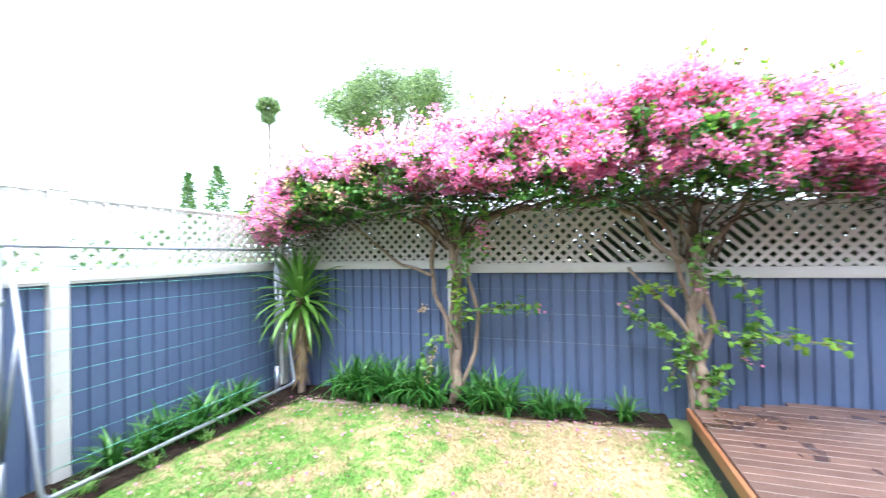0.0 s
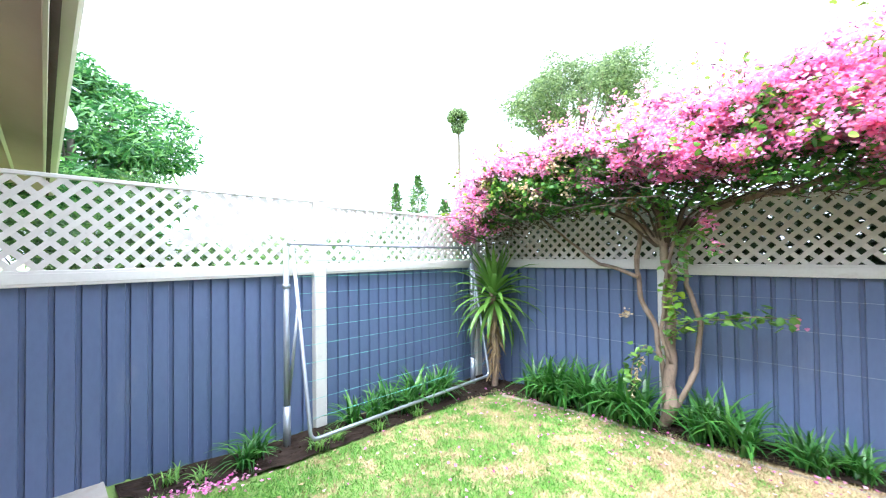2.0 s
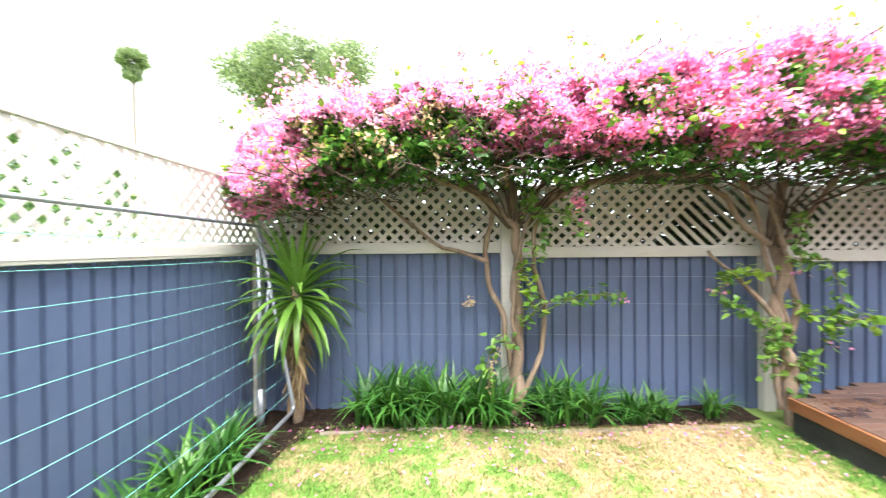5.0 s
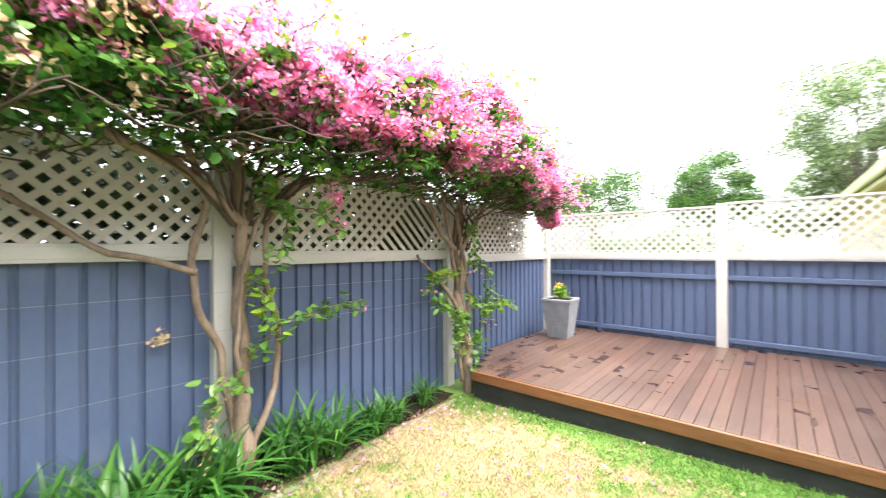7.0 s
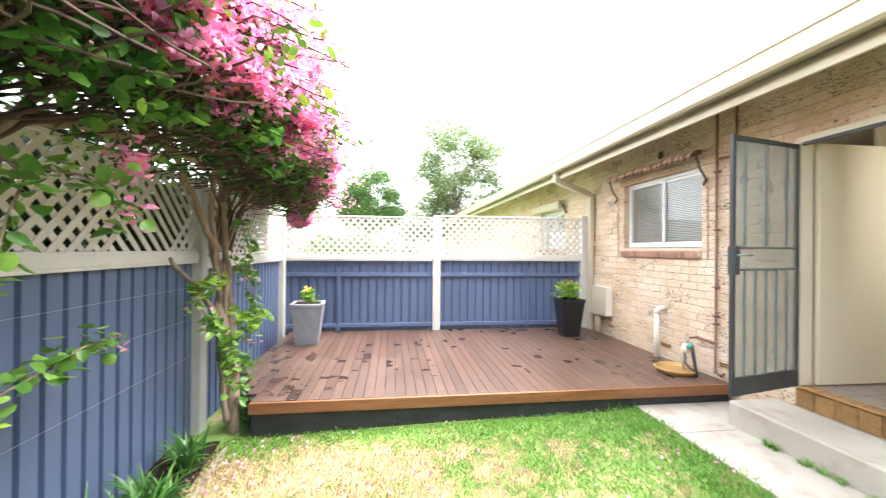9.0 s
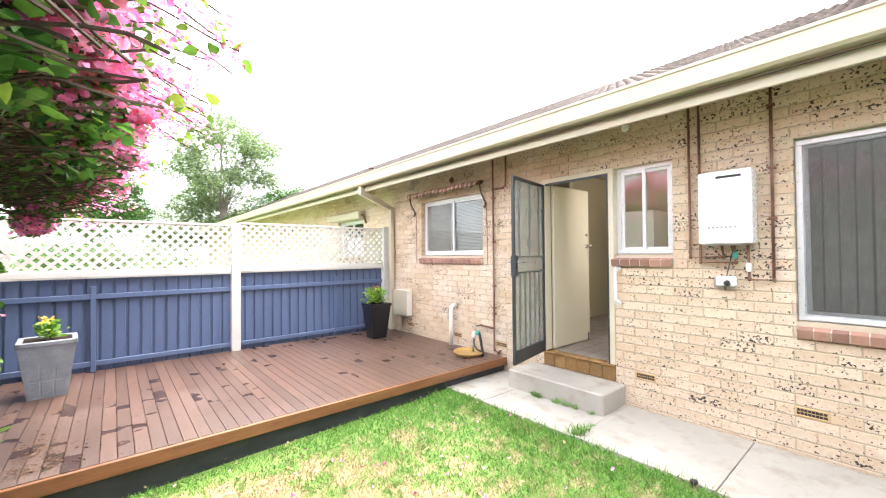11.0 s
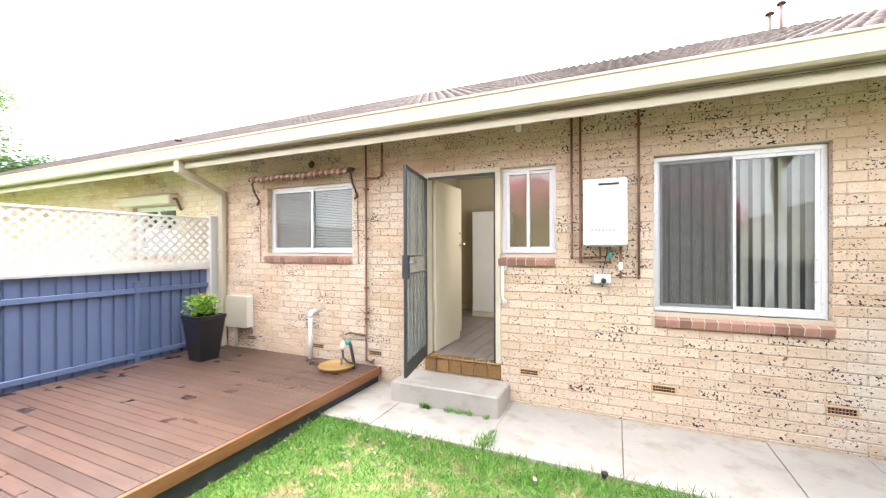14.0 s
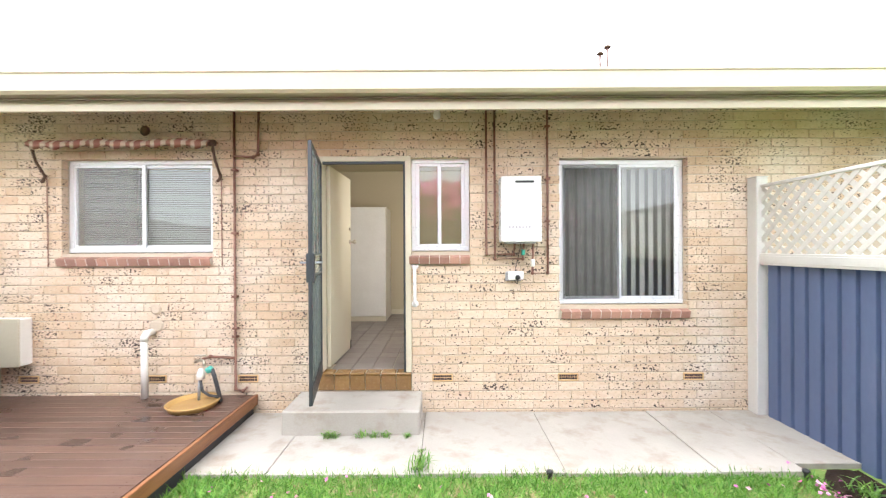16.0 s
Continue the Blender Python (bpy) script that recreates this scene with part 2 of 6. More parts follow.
GROUT = surface("grout", (0.50, 0.43, 0.32), (0.60, 0.53, 0.42), 6, 80, 0.9, bump=0.2)
FLOOR_TILE = surface("grey_floor_tile", (0.22, 0.185, 0.165), (0.31, 0.27, 0.245), 4, 60, 0.4, bump=0.05, vary="object", amount=0.1)
DECK = deck_material()
DECK_EDGE = surface("deck_edge_board", (0.17, 0.066, 0.026), (0.29, 0.128, 0.055), 4, 50, 0.45, bump=0.2, stretch=(4, 0.5, 6), stain=(0.10, 0.045, 0.025))
KICK = surface("black_kickboard", (0.018, 0.019, 0.022), (0.045, 0.046, 0.05), 4, 40, 0.7, bump=0.2, stain=(0.24, 0.22, 0.19), stain_at=(0.70, 0.76), stretch=(1, 1, 3))
ROOF = surface("roof_tile", (0.052, 0.038, 0.034), (0.105, 0.078, 0.068), 3, 50, 0.75, bump=0.3, stain=(0.12, 0.095, 0.08), vary="object", shine=0.25)
ROOF_FAR = surface("roof_tile_far", (0.052, 0.038, 0.034), (0.105, 0.078, 0.068), 3, 50, 0.75, bump=0.3, stain=(0.12, 0.095, 0.08), vary="island", shine=0.25)
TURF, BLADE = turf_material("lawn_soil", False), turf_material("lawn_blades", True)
MULCH = surface("dark_mulch", (0.014, 0.010, 0.008), (0.045, 0.032, 0.025), 14, 120, 0.88, bump=0.9, shine=0.05)
BARK = surface("vine_bark", (0.15, 0.105, 0.075), (0.36, 0.27, 0.20), 14, 60, 0.9, bump=1.0, stretch=(1, 1, 0.35), stain=(0.13, 0.085, 0.06))
TWIG = surface("dark_twig", (0.05, 0.034, 0.025), (0.12, 0.083, 0.06), 12, 70, 0.9, bump=0.4)
FAR_BARK = surface("grey_bark", (0.13, 0.11, 0.09), (0.23, 0.20, 0.165), 2, 20, 0.9, bump=0.4, stretch=(1, 1, 0.3))
GLASS = clear_glass("window_glass", (0.93, 0.95, 0.94), 0.065)
SCREEN_FRAME = surface("blue_grey_door_paint", (0.030, 0.035, 0.040), (0.050, 0.056, 0.062), 3, 50, 0.45, bump=0.06)
FLYSCREEN = mesh_screen("fly_screen", (0.25, 0.29, 0.265), 0.46)
SCREEN_BAR = surface("grey_green_bar_paint", (0.10, 0.12, 0.115), (0.15, 0.172, 0.165), 3, 50, 0.45, bump=0.06)
WINDOW_SCREEN = mesh_screen("window_fly_screen", (0.10, 0.098, 0.095), 0.34)
BEIGE_SCREEN = mesh_screen("beige_fly_screen", (0.30, 0.28, 0.25), 0.22)
DOOR_CREAM = surface("door_cream_paint", (0.60, 0.54, 0.41), (0.66, 0.60, 0.47), 1.3, 40, 0.4, bump=0.04)
ROOM = surface("interior_cream_wall", (0.50, 0.43, 0.29), (0.55, 0.48, 0.34), 0.9, 40, 0.7, bump=0.05)
# wall colour with the dimness of the rooms behind the blinds put in
ROOM_DARK = surface("room_painted_dim", (0.25, 0.23, 0.20), (0.32, 0.30, 0.26), 1, 30, 0.9, bump=0.05)
BLIND = surface("blind_white", (0.46, 0.455, 0.44), (0.54, 0.535, 0.52), 3, 40, 0.45, bump=0.03)
VANE = surface("blind_grey_fabric", (0.50, 0.47, 0.42), (0.60, 0.57, 0.52), 4, 120, 0.8, bump=0.1)
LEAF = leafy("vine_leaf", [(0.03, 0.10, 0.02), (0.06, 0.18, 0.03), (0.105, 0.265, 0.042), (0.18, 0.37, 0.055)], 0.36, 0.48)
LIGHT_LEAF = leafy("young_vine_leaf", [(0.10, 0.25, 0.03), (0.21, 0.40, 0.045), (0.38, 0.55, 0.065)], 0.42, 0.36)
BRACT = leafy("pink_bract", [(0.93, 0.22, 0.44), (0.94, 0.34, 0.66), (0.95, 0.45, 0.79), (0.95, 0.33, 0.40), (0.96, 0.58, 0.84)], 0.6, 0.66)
LIT_BRACT = leafy("lit_pink_bract", [(0.95, 0.42, 0.70), (0.96, 0.56, 0.81), (0.97, 0.68, 0.88), (0.96, 0.54, 0.61), (0.98, 0.82, 0.92)], 0.6, 0.66)
DRY = leafy("dry_brown_bract", [(0.24, 0.14, 0.06), (0.40, 0.25, 0.11), (0.55, 0.38, 0.18)], 0.8, 0.15)
CRUMB = leafy("rusty_crumb", [(0.05, 0.022, 0.012), (0.10, 0.045, 0.022), (0.17, 0.085, 0.045)], 0.7, 0.05)
FADED = leafy("faded_bract", [(0.70, 0.52, 0.30), (0.80, 0.64, 0.42), (0.55, 0.34, 0.18)], 0.7, 0.2)
STRAP = leafy("strap_leaf", [(0.022, 0.09, 0.016), (0.05, 0.17, 0.028), (0.13, 0.31, 0.05)], 0.32, 0.25)
SPEAR = leafy("spear_leaf", [(0.06, 0.17, 0.03), (0.14, 0.30, 0.05), (0.28, 0.47, 0.09)], 0.32, 0.32)
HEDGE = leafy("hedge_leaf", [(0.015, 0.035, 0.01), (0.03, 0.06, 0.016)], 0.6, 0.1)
DEAD = leafy("dead_leaf", [(0.22, 0.15, 0.08), (0.40, 0.29, 0.16)], 0.8, 0.1)
GUM_LEAF = leafy("gum_leaf", [(0.10, 0.155, 0.07), (0.19, 0.265, 0.12), (0.33, 0.41, 0.19)], 0.6, 0.4)
TREE_LEAF = leafy("tree_leaf", [(0.03, 0.085, 0.022), (0.075, 0.17, 0.04), (0.17, 0.30, 0.065)], 0.55, 0.3)
FROND = leafy("frond_leaf", [(0.025, 0.10, 0.03), (0.07, 0.22, 0.055), (0.20, 0.42, 0.10)], 0.5, 0.35)
FLOWER = leafy("yellow_flower", [(0.80, 0.42, 0.04), (0.85, 0.60, 0.08)], 0.6, 0.2)
POT_GREY = surface("grey_stone_pot", (0.20, 0.215, 0.24), (0.32, 0.335, 0.36), 7, 60, 0.65, bump=0.25, stain=(0.20, 0.215, 0.24))
POT_BLACK = surface("black_pot", (0.010, 0.010, 0.012), (0.016, 0.016, 0.019), 4, 40, 0.32, bump=0, gloss_vary=0.03)
BASIN = surface("ochre_basin", (0.40, 0.24, 0.075), (0.50, 0.32, 0.11), 6, 50, 0.45, bump=0.08)
RUBBER = surface("black_hose", (0.02, 0.02, 0.022), (0.05, 0.05, 0.055), 6, 50, 0.5, bump=0.05)
TEAL = surface("teal_tap_handle", (0.05, 0.38, 0.32), (0.08, 0.48, 0.40), 6, 50, 0.4, bump=0.03)
GREYTEXT = surface("grey_print", (0.30, 0.30, 0.31), (0.38, 0.38, 0.39), 6, 50, 0.5, bump=0)


def striped():
    m, n, l, p = graph("striped_canvas")
    v = coords(n, l)
    xyz = n.new("ShaderNodeSeparateXYZ")
    l.new(v, xyz.inputs[0])
    s = maths(n, l, "FRACT", maths(n, l, "MULTIPLY", xyz.outputs[0], 11.0), 0)
    k = n.new("ShaderNodeMath")
    k.operation = "GREATER_THAN"
    k.inputs[1].default_value = 0.45
    l.new(s, k.inputs[0])
    dirt = noise_of(n, l, v, 9, 5)
    a = mixer(n, l, dirt, (0.50, 0.40, 0.31), (0.60, 0.50, 0.40))
    b = mixer(n, l, dirt, (0.24, 0.10, 0.075), (0.36, 0.17, 0.125))
    l.new(mixer(n, l, k.outputs[0], a, b), p.inputs["Base Color"])
    p.inputs["Roughness"].default_value = 0.9
    bumped(n, l, p, noise_of(n, l, v, 150, 2), 0.3, 0.003)
    return m


STRIPES = striped()


# ---- builders ----
class Geo:
    """Vertices and faces gathered for one mesh."""

    def __init__(self):
        self.v, self.f = [], []

    def add(self, verts, faces, m=None):
        k = len(self.v)
        self.v += [tuple(m @ Vector(p)) for p in verts] if m else [tuple(p) for p in verts]
        self.f += [tuple(i + k for i in f) for f in faces]
        return self

    def box(self, lo, hi, ch=0.003, m=None):
        """A box with chamfered edges."""
        x, y, z = [(a, b) for a, b in zip(lo, hi)]
        c = min(ch, *[(b - a) * 0.4 for a, b in (x, y, z)])
        vs, at = [], {}
        for i in (0, 1):
            for j in (0, 1):
                for k in (0, 1):
                    s = [(-1, 1)[q] for q in (i, j, k)]
                    p = (x[i], y[j], z[k])
                    for ax in range(3):
                        at[i, j, k, ax] = len(vs)
                        vs.append(tuple(p[a] - (0 if a == ax else s[a] * c) for a in range(3)))
        fs = []
        for ax in range(3):
            u, w = [a for a in range(3) if a != ax]
            for side in (0, 1):
                q = []
                for a, b in ((0, 0), (1, 0), (1, 1), (0, 1)):
                    ix = [0, 0, 0]
                    ix[ax], ix[u], ix[w] = side, a, b
                    q.append(at[(*ix, ax)])
                flip = (side == 1) == (ax == 1)
                fs.append(tuple(reversed(q)) if flip else tuple(q))
            for a in (0, 1):
                for b in (0, 1):
                    e0, e1 = [0, 0, 0], [0, 0, 0]
                    e0[u], e0[w], e0[ax] = a, b, 0
                    e1[u], e1[w], e1[ax] = a, b, 1
                    fs.append((at[(*e0, u)], at[(*e1, u)], at[(*e1, w)], at[(*e0, w)]))
        for i in (0, 1):
            for j in (0, 1):
                for k in (0, 1):
                    fs.append((at[i, j, k, 0], at[i, j, k, 1], at[i, j, k, 2]))
        return self.add(vs, fs, m)

    def tube(self, pts, r, n=8, m=None):
        pts = [Vector(p) for p in pts]
        rs = r if isinstance(r, (list, tuple)) else [r] * len(pts)
        vs, fs = [], []
        side = None
        for i, p in enumerate(pts):
            d = (pts[min(i + 1, len(pts) - 1)] - pts[max(i - 1, 0)]).normalized()
            if side is None:
                side = d.orthogonal().normalized()
            side = (side - d * side.dot(d)).normalized()
            up = d.cross(side)
            for k in range(n):
                a = 2 * math.pi * k / n
                vs.append(p + (side * math.cos(a) + up * math.sin(a)) * rs[i])
        for i in range(len(pts) - 1):
            for k in range(n):
                q = (k + 1) % n
                fs.append((i * n + k, i * n + q, (i + 1) * n + q, (i + 1) * n + k))
        fs.append(tuple(range(n - 1, -1, -1)))
        fs.append(tuple(range((len(pts) - 1) * n, len(pts) * n)))
        return self.add(vs, fs, m)

    def lathe(self, profile, n=20, m=None):
        vs = [(r * math.cos(2 * math.pi * k / n), r * math.sin(2 * math.pi * k / n), z) for r, z in profile for k in range(n)]
        fs = []
        for i in range(len(profile) - 1):
            for k in range(n):
                q = (k + 1) % n
                fs.append((i * n + k, i * n + q, (i + 1) * n + q, (i + 1) * n + k))
        fs.append(tuple(range(n - 1, -1, -1)))
        fs.append(tuple(range((len(profile) - 1) * n, len(profile) * n)))
        return self.add(vs, fs, m)

    def frustum(self, a, b, z0, z1, ch=0.0):
        """Square pot wall piece: half widths a at z0, b at z1."""
        vs = [(-a, -a, z0), (a, -a, z0), (a, a, z0), (-a, a, z0), (-b, -b, z1), (b, -b, z1), (b, b, z1), (-b, b, z1)]
        return self.add(vs, [(3, 2, 1, 0), (4, 5, 6, 7), (0, 1, 5, 4), (1, 2, 6, 5), (2, 3, 7, 6), (3, 0, 4, 7)])

    def prism(self, poly, t, m=None):
        """Polygon in x, z thickened by t along y."""
        k = len(poly)
        vs = [(x, 0, z) for x, z in poly] + [(x, t, z) for x, z in poly]
        fs = [tuple(range(k)), tuple(range(2 * k - 1, k - 1, -1))]
        fs += [(i, k + i, k + (i + 1) % k, (i + 1) % k) for i in range(k)]
        return self.add(vs, fs, m)

    def mesh(self, name, mat, smooth=False):
        me = bpy.data.meshes.new(name)
        me.from_pydata(self.v, [], self.f)
        bm = bmesh.new()
        bm.from_mesh(me)
        if len(self.f) < 60000:
            bmesh.ops.recalc_face_normals(bm, faces=bm.faces)
        bm.to_mesh(me)
        bm.free()
        me.materials.append(mat)
        if smooth:
            me.polygons.foreach_set("use_smooth", [True] * len(me.polygons))
        return me


def part(name, g, mat=None, parent=None, label="", smooth=False):
    me = g.mesh(name, mat, smooth) if isinstance(g, Geo) else g
    ob = new(name, me)
    ob.parent = parent
    return tagged(ob, label)


def thing(name, label, category, at=(0, 0, 0), turn=0, group="", kind=""):
    ob = new(name)
    ob.empty_display_size = 0.1
    ob.matrix_basis = pose(*at, 0, 0, turn)
    return tagged(ob, label, category, group, kind)


def whole(name, g, mat, label, category, kind="", group="", smooth=False):
    return tagged(part(name, g, mat, None, label, smooth), label, category, group, kind)


def cards(name, mat, base, along, side, size, width, fold=0.25, mid=0.5, rounded=False, petal=False):
    """Many folded leaves in one mesh: arrays of bases, directions, side vectors, lengths and widths."""
    n = len(base)
    along = along / np.linalg.norm(along, axis=1)[:, None]
    side = side - along * (side * along).sum(1)[:, None]
    side /= np.linalg.norm(side, axis=1)[:, None] + 1e-9
    up = np.cross(along, side)
    s, w = size[:, None], width[:, None]
    if rounded:
        rim = ((0, 0), (0.03, 0.28), (0.26, 0.49), (0.58, 0.45), (0.84, 0.22), (1, 0), (0.84, -0.22), (0.58, -0.45), (0.26, -0.49), (0.03, -0.28))
        quads = np.array([[0, 1, 2, 3, 4, 5, 0, 5, 6, 7, 8, 9]])
    elif petal:
        rim = ((0, 0), (0.28, 0.46), (0.70, 0.40), (1, 0), (0.70, -0.40), (0.28, -0.46))
        quads = np.array([[0, 1, 2, 3, 0, 3, 4, 5]])
    else:
        rim = ((0, 0), (mid, 0.5), (1, 0), (mid, -0.5))
        quads = np.array([[0, 1, 2, 0, 2, 3]])
    k, q = len(rim), quads.shape[1]
    v = np.empty((n, k, 3))
    for i, (a, b) in enumerate(rim):
        v[:, i] = base + along * s * a + side * w * b + up * w * abs(b) * 2 * fold - up * s * (0.18 * a * a if rounded or petal else 0)
    me = bpy.data.meshes.new(name)
    me.vertices.add(n * k)
    me.vertices.foreach_set("co", v.ravel())
    idx = np.arange(n)[:, None] * k
    me.loops.add(n * q)
    me.loops.foreach_set("vertex_index", (idx + quads).ravel().astype(np.int32))
    me.polygons.add(n * 2)
    me.polygons.foreach_set("loop_start", np.arange(0, n * q, q // 2, dtype=np.int32))
    me.polygons.foreach_set("loop_total", np.full(n * 2, q // 2, dtype=np.int32))
    me.update(calc_edges=True)
    me.materials.append(mat)
    return me


def rng_dirs(rng, n, zlo=-1.0, zhi=1.0):
    z, a = rng.uniform(zlo, zhi, n), rng.uniform(0, 2 * math.pi, n)
    r = np.sqrt(np.maximum(0, 1 - z * z))
    return np.stack([r * np.cos(a), r * np.sin(a), z], 1)


def fall(y, x=0.0):
    """Height of the lawn, level at the path and lower towards the back fence and the clothesline."""
    return float(falls(y, x))


def falls(y, x):
    k, q = np.clip((y - 1.1) / 3.4, 0, 1), np.clip((-x - 0.6) / 1.5, 0, 1)
    return -0.09 * k - 0.07 * q * np.clip((y - 0.9) / 0.8, 0, 1)


# ---- ground ----
g = Geo()
xs = [-400, -60, -12, -4] + [-2.4 + 0.3 * i for i in range(17)] + [4, 8, 16, 60, 400]
ys = [-400, -60, -12, -4, 0.0, 0.6] + [1.05 + 0.3 * i for i in range(14)] + [5.6, 8, 14, 60, 400]
gv = [(x, y, -0.03 + fall(y, x) + (0.012 * math.sin(x * 3.1 + y * 2.3) if -2.4 < x < 2.5 and 1.3 < y < 5.2 else 0)) for y in ys for x in xs]
gf = [(j * len(xs) + i, j * len(xs) + i + 1, (j + 1) * len(xs) + i + 1, (j + 1) * len(xs) + i) for j in range(len(ys) - 1) for i in range(len(xs) - 1)]
g.add(gv, gf)
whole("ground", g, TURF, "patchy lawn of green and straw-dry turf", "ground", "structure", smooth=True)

rng = np.random.default_rng(5)
N = 130000
bx, by = rng.uniform(-2.05, 2.27, N), rng.uniform(1.0, 4.72, N)
keep = (by > 1.02 + 0.02 * np.sin(bx * 9)) & ~((bx < -1.9) & (by > 1.2))
bx, by = bx[keep], by[keep]
N = len(bx)
bz = -0.03 + falls(by, bx)
base = np.stack([bx, by, bz], 1)
up = rng_dirs(rng, N, 0.35, 1.0)
tall = rng.uniform(0.022, 0.058, N) * (1 + 0.9 * (by < 1.35) * rng.random(N))
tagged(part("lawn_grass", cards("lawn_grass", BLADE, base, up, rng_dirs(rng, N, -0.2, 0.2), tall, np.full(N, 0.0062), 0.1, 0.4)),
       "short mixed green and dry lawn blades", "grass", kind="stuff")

# mulch beds with thin edging
g = Geo()
bed = [(-2.42, 0.98), (-2.42, 5.15), (2.2, 5.15), (2.2, 4.72), (1.1, 4.62), (0.2, 4.58), (-0.6, 4.62), (-1.3, 4.62), (-1.72, 4.58), (-1.86, 4.3), (-1.92, 3.2), (-1.95, 2.0), (-2.06, 1.1), (-2.2, 0.98)]
g.add([(x, y, fall(y, x) + 0.0) for x, y in bed], [tuple(range(len(bed)))])
bmd = bmesh.new()
for p in g.v:
    bmd.verts.new(p)
bmd.faces.new(bmd.verts)
bmesh.ops.triangulate(bmd, faces=bmd.faces)
bmesh.ops.subdivide_edges(bmd, edges=bmd.edges, cuts=7, use_grid_fill=True)
for p in bmd.verts:
    p.co.z = fall(p.co.y, p.co.x) - 0.004 + 0.03 * noise.noise(p.co * 6) + 0.012 * noise.noise(p.co * 22)
me = bpy.data.meshes.new("garden_bed")
bmd.to_mesh(me)
bmd.free()
me.materials.append(MULCH)
tagged(part("garden_bed", me), "dark bark mulch bed under the fences", "garden bed", kind="structure")
rng = np.random.default_rng(8)
N = 2600
pick = rng.random(N) < 0.3
cx = np.where(pick, rng.uniform(-2.38, -1.98, N), rng.uniform(-2.3, 2.15, N))
cy = np.where(pick, rng.uniform(1.1, 4.6, N), rng.uniform(4.66, 5.02, N))
cz = falls(cy, cx) + 0.008
tagged(part("bark_chips", cards("bark_chips", MULCH, np.stack([cx, cy, cz], 1), rng_dirs(rng, N, -0.1, 0.4), rng_dirs(rng, N, -0.3, 0.3), rng.uniform(0.02, 0.05, N), rng.uniform(0.008, 0.02, N))),
       "loose dark bark chips", "mulch", kind="stuff")
edging = thing("bed_edging", "thin weathered concrete edging along the bed", "edging", kind="structure")
line = [(2.15, 4.66), (1.1, 4.57), (0.2, 4.53), (-0.6, 4.57), (-1.3, 4.57), (-1.68, 4.54)]
for (x0, y0), (x1, y1) in zip(line, line[1:]):
    ln = math.hypot(x1 - x0, y1 - y0)
    k = max(1, round(ln / 0.45))
    for i in range(k):
        a, b = i / k, (i + 1) / k
        p, q = (x0 + (x1 - x0) * a, y0 + (y1 - y0) * a), (x0 + (x1 - x0) * b, y0 + (y1 - y0) * b)
        m = pose(p[0], p[1], fall(p[1], p[0]) - 0.045, 0, 0, math.degrees(math.atan2(q[1] - p[1], q[0] - p[0])))
        part("edging_block", Geo().box((0.004, -0.022, -0.05), (ln / k - 0.004, 0.022, 0.032), 0.012, m), EDGE, edging)

# path
path = thing("pavement", "pale concrete path slabs along the brick wall", "path", kind="structure")
cuts = [-3.6, -2.49, -2.02, -1.42, -0.35, 0.67, 1.74, 2.6]
for i, (a, b) in enumerate(zip(cuts, cuts[1:])):
    m = pose(0, 0, (-0.004, 0.003, 0.003, -0.002, 0.002, -0.003, 0.0)[i])
    part("slab", Geo().box((a + 0.002, 0.015, -0.09), (b - 0.002, 0.93 if i < 2 else 1.03, 0.0), 0.004, m), CONCRETE, path)
for a in (5.3, 6.4, 7.5, 8.6, 9.7, 10.8):
    part("slab", Geo().box((a + 0.002, 0.015, -0.10), (a + 1.098, 1.6, -0.012), 0.004), CONCRETE, path)
part("slab_bed", Geo().box((-3.6, 0.0, -0.12), (2.6, 0.90, -0.03), 0.002), MULCH, path)

# ---- house ----
FLOOR_Z = 0.377
# openings in the wall: x0, x1, z0, z1
W1, W2, W3 = (2.70, 4.14, 1.53, 2.43), (0.24, 0.80, 1.53, 2.43), (-1.84, -0.62, 1.01, 2.41)
DOOR = (0.80, 1.69, 0.19, 2.44)
W4 = (6.15, 7.35, 1.53, 2.30)
OPEN = (W1, W2, W3, DOOR, W4)
wall = thing("wall_house", "tan pitted brick house wall with pale mortar", "brick wall", kind="structure")
HX0, HX1, WTOP = -9.0, 24.0, 3.04


def wall_core(g, y0, y1):
    holes = [(o[0] - 0.005, o[1] + 0.005, o[2] - 0.005, o[3] + 0.005) for o in OPEN]
    xs = sorted({HX0, HX1, *[o[0] for o in holes], *[o[1] for o in holes]})
    for a, b in zip(xs, xs[1:]):
        mid = (a + b) / 2
        solid = [(-0.4, WTOP)]
        for o in holes:
            if o[0] < mid < o[1]:
                nxt = []
                for lo, hi in solid:
                    if o[2] > lo:
                        nxt.append((lo, min(hi, o[2])))
                    if o[3] < hi:
                        nxt.append((max(lo, o[3]), hi))
                solid = nxt
        for lo, hi in solid:
            g.add([(a, y0, lo), (b, y0, lo), (b, y1, lo), (a, y1, lo), (a, y0, hi), (b, y0, hi), (b, y1, hi), (a, y1, hi)],
                  [(3, 2, 1, 0), (4, 5, 6, 7), (0, 1, 5, 4), (1, 2, 6, 5), (2, 3, 7, 6), (3, 0, 4, 7)])
    return g


part("mortar", wall_core(Geo(), -0.24, -0.0075), MORTAR, wall, "pale mortar")

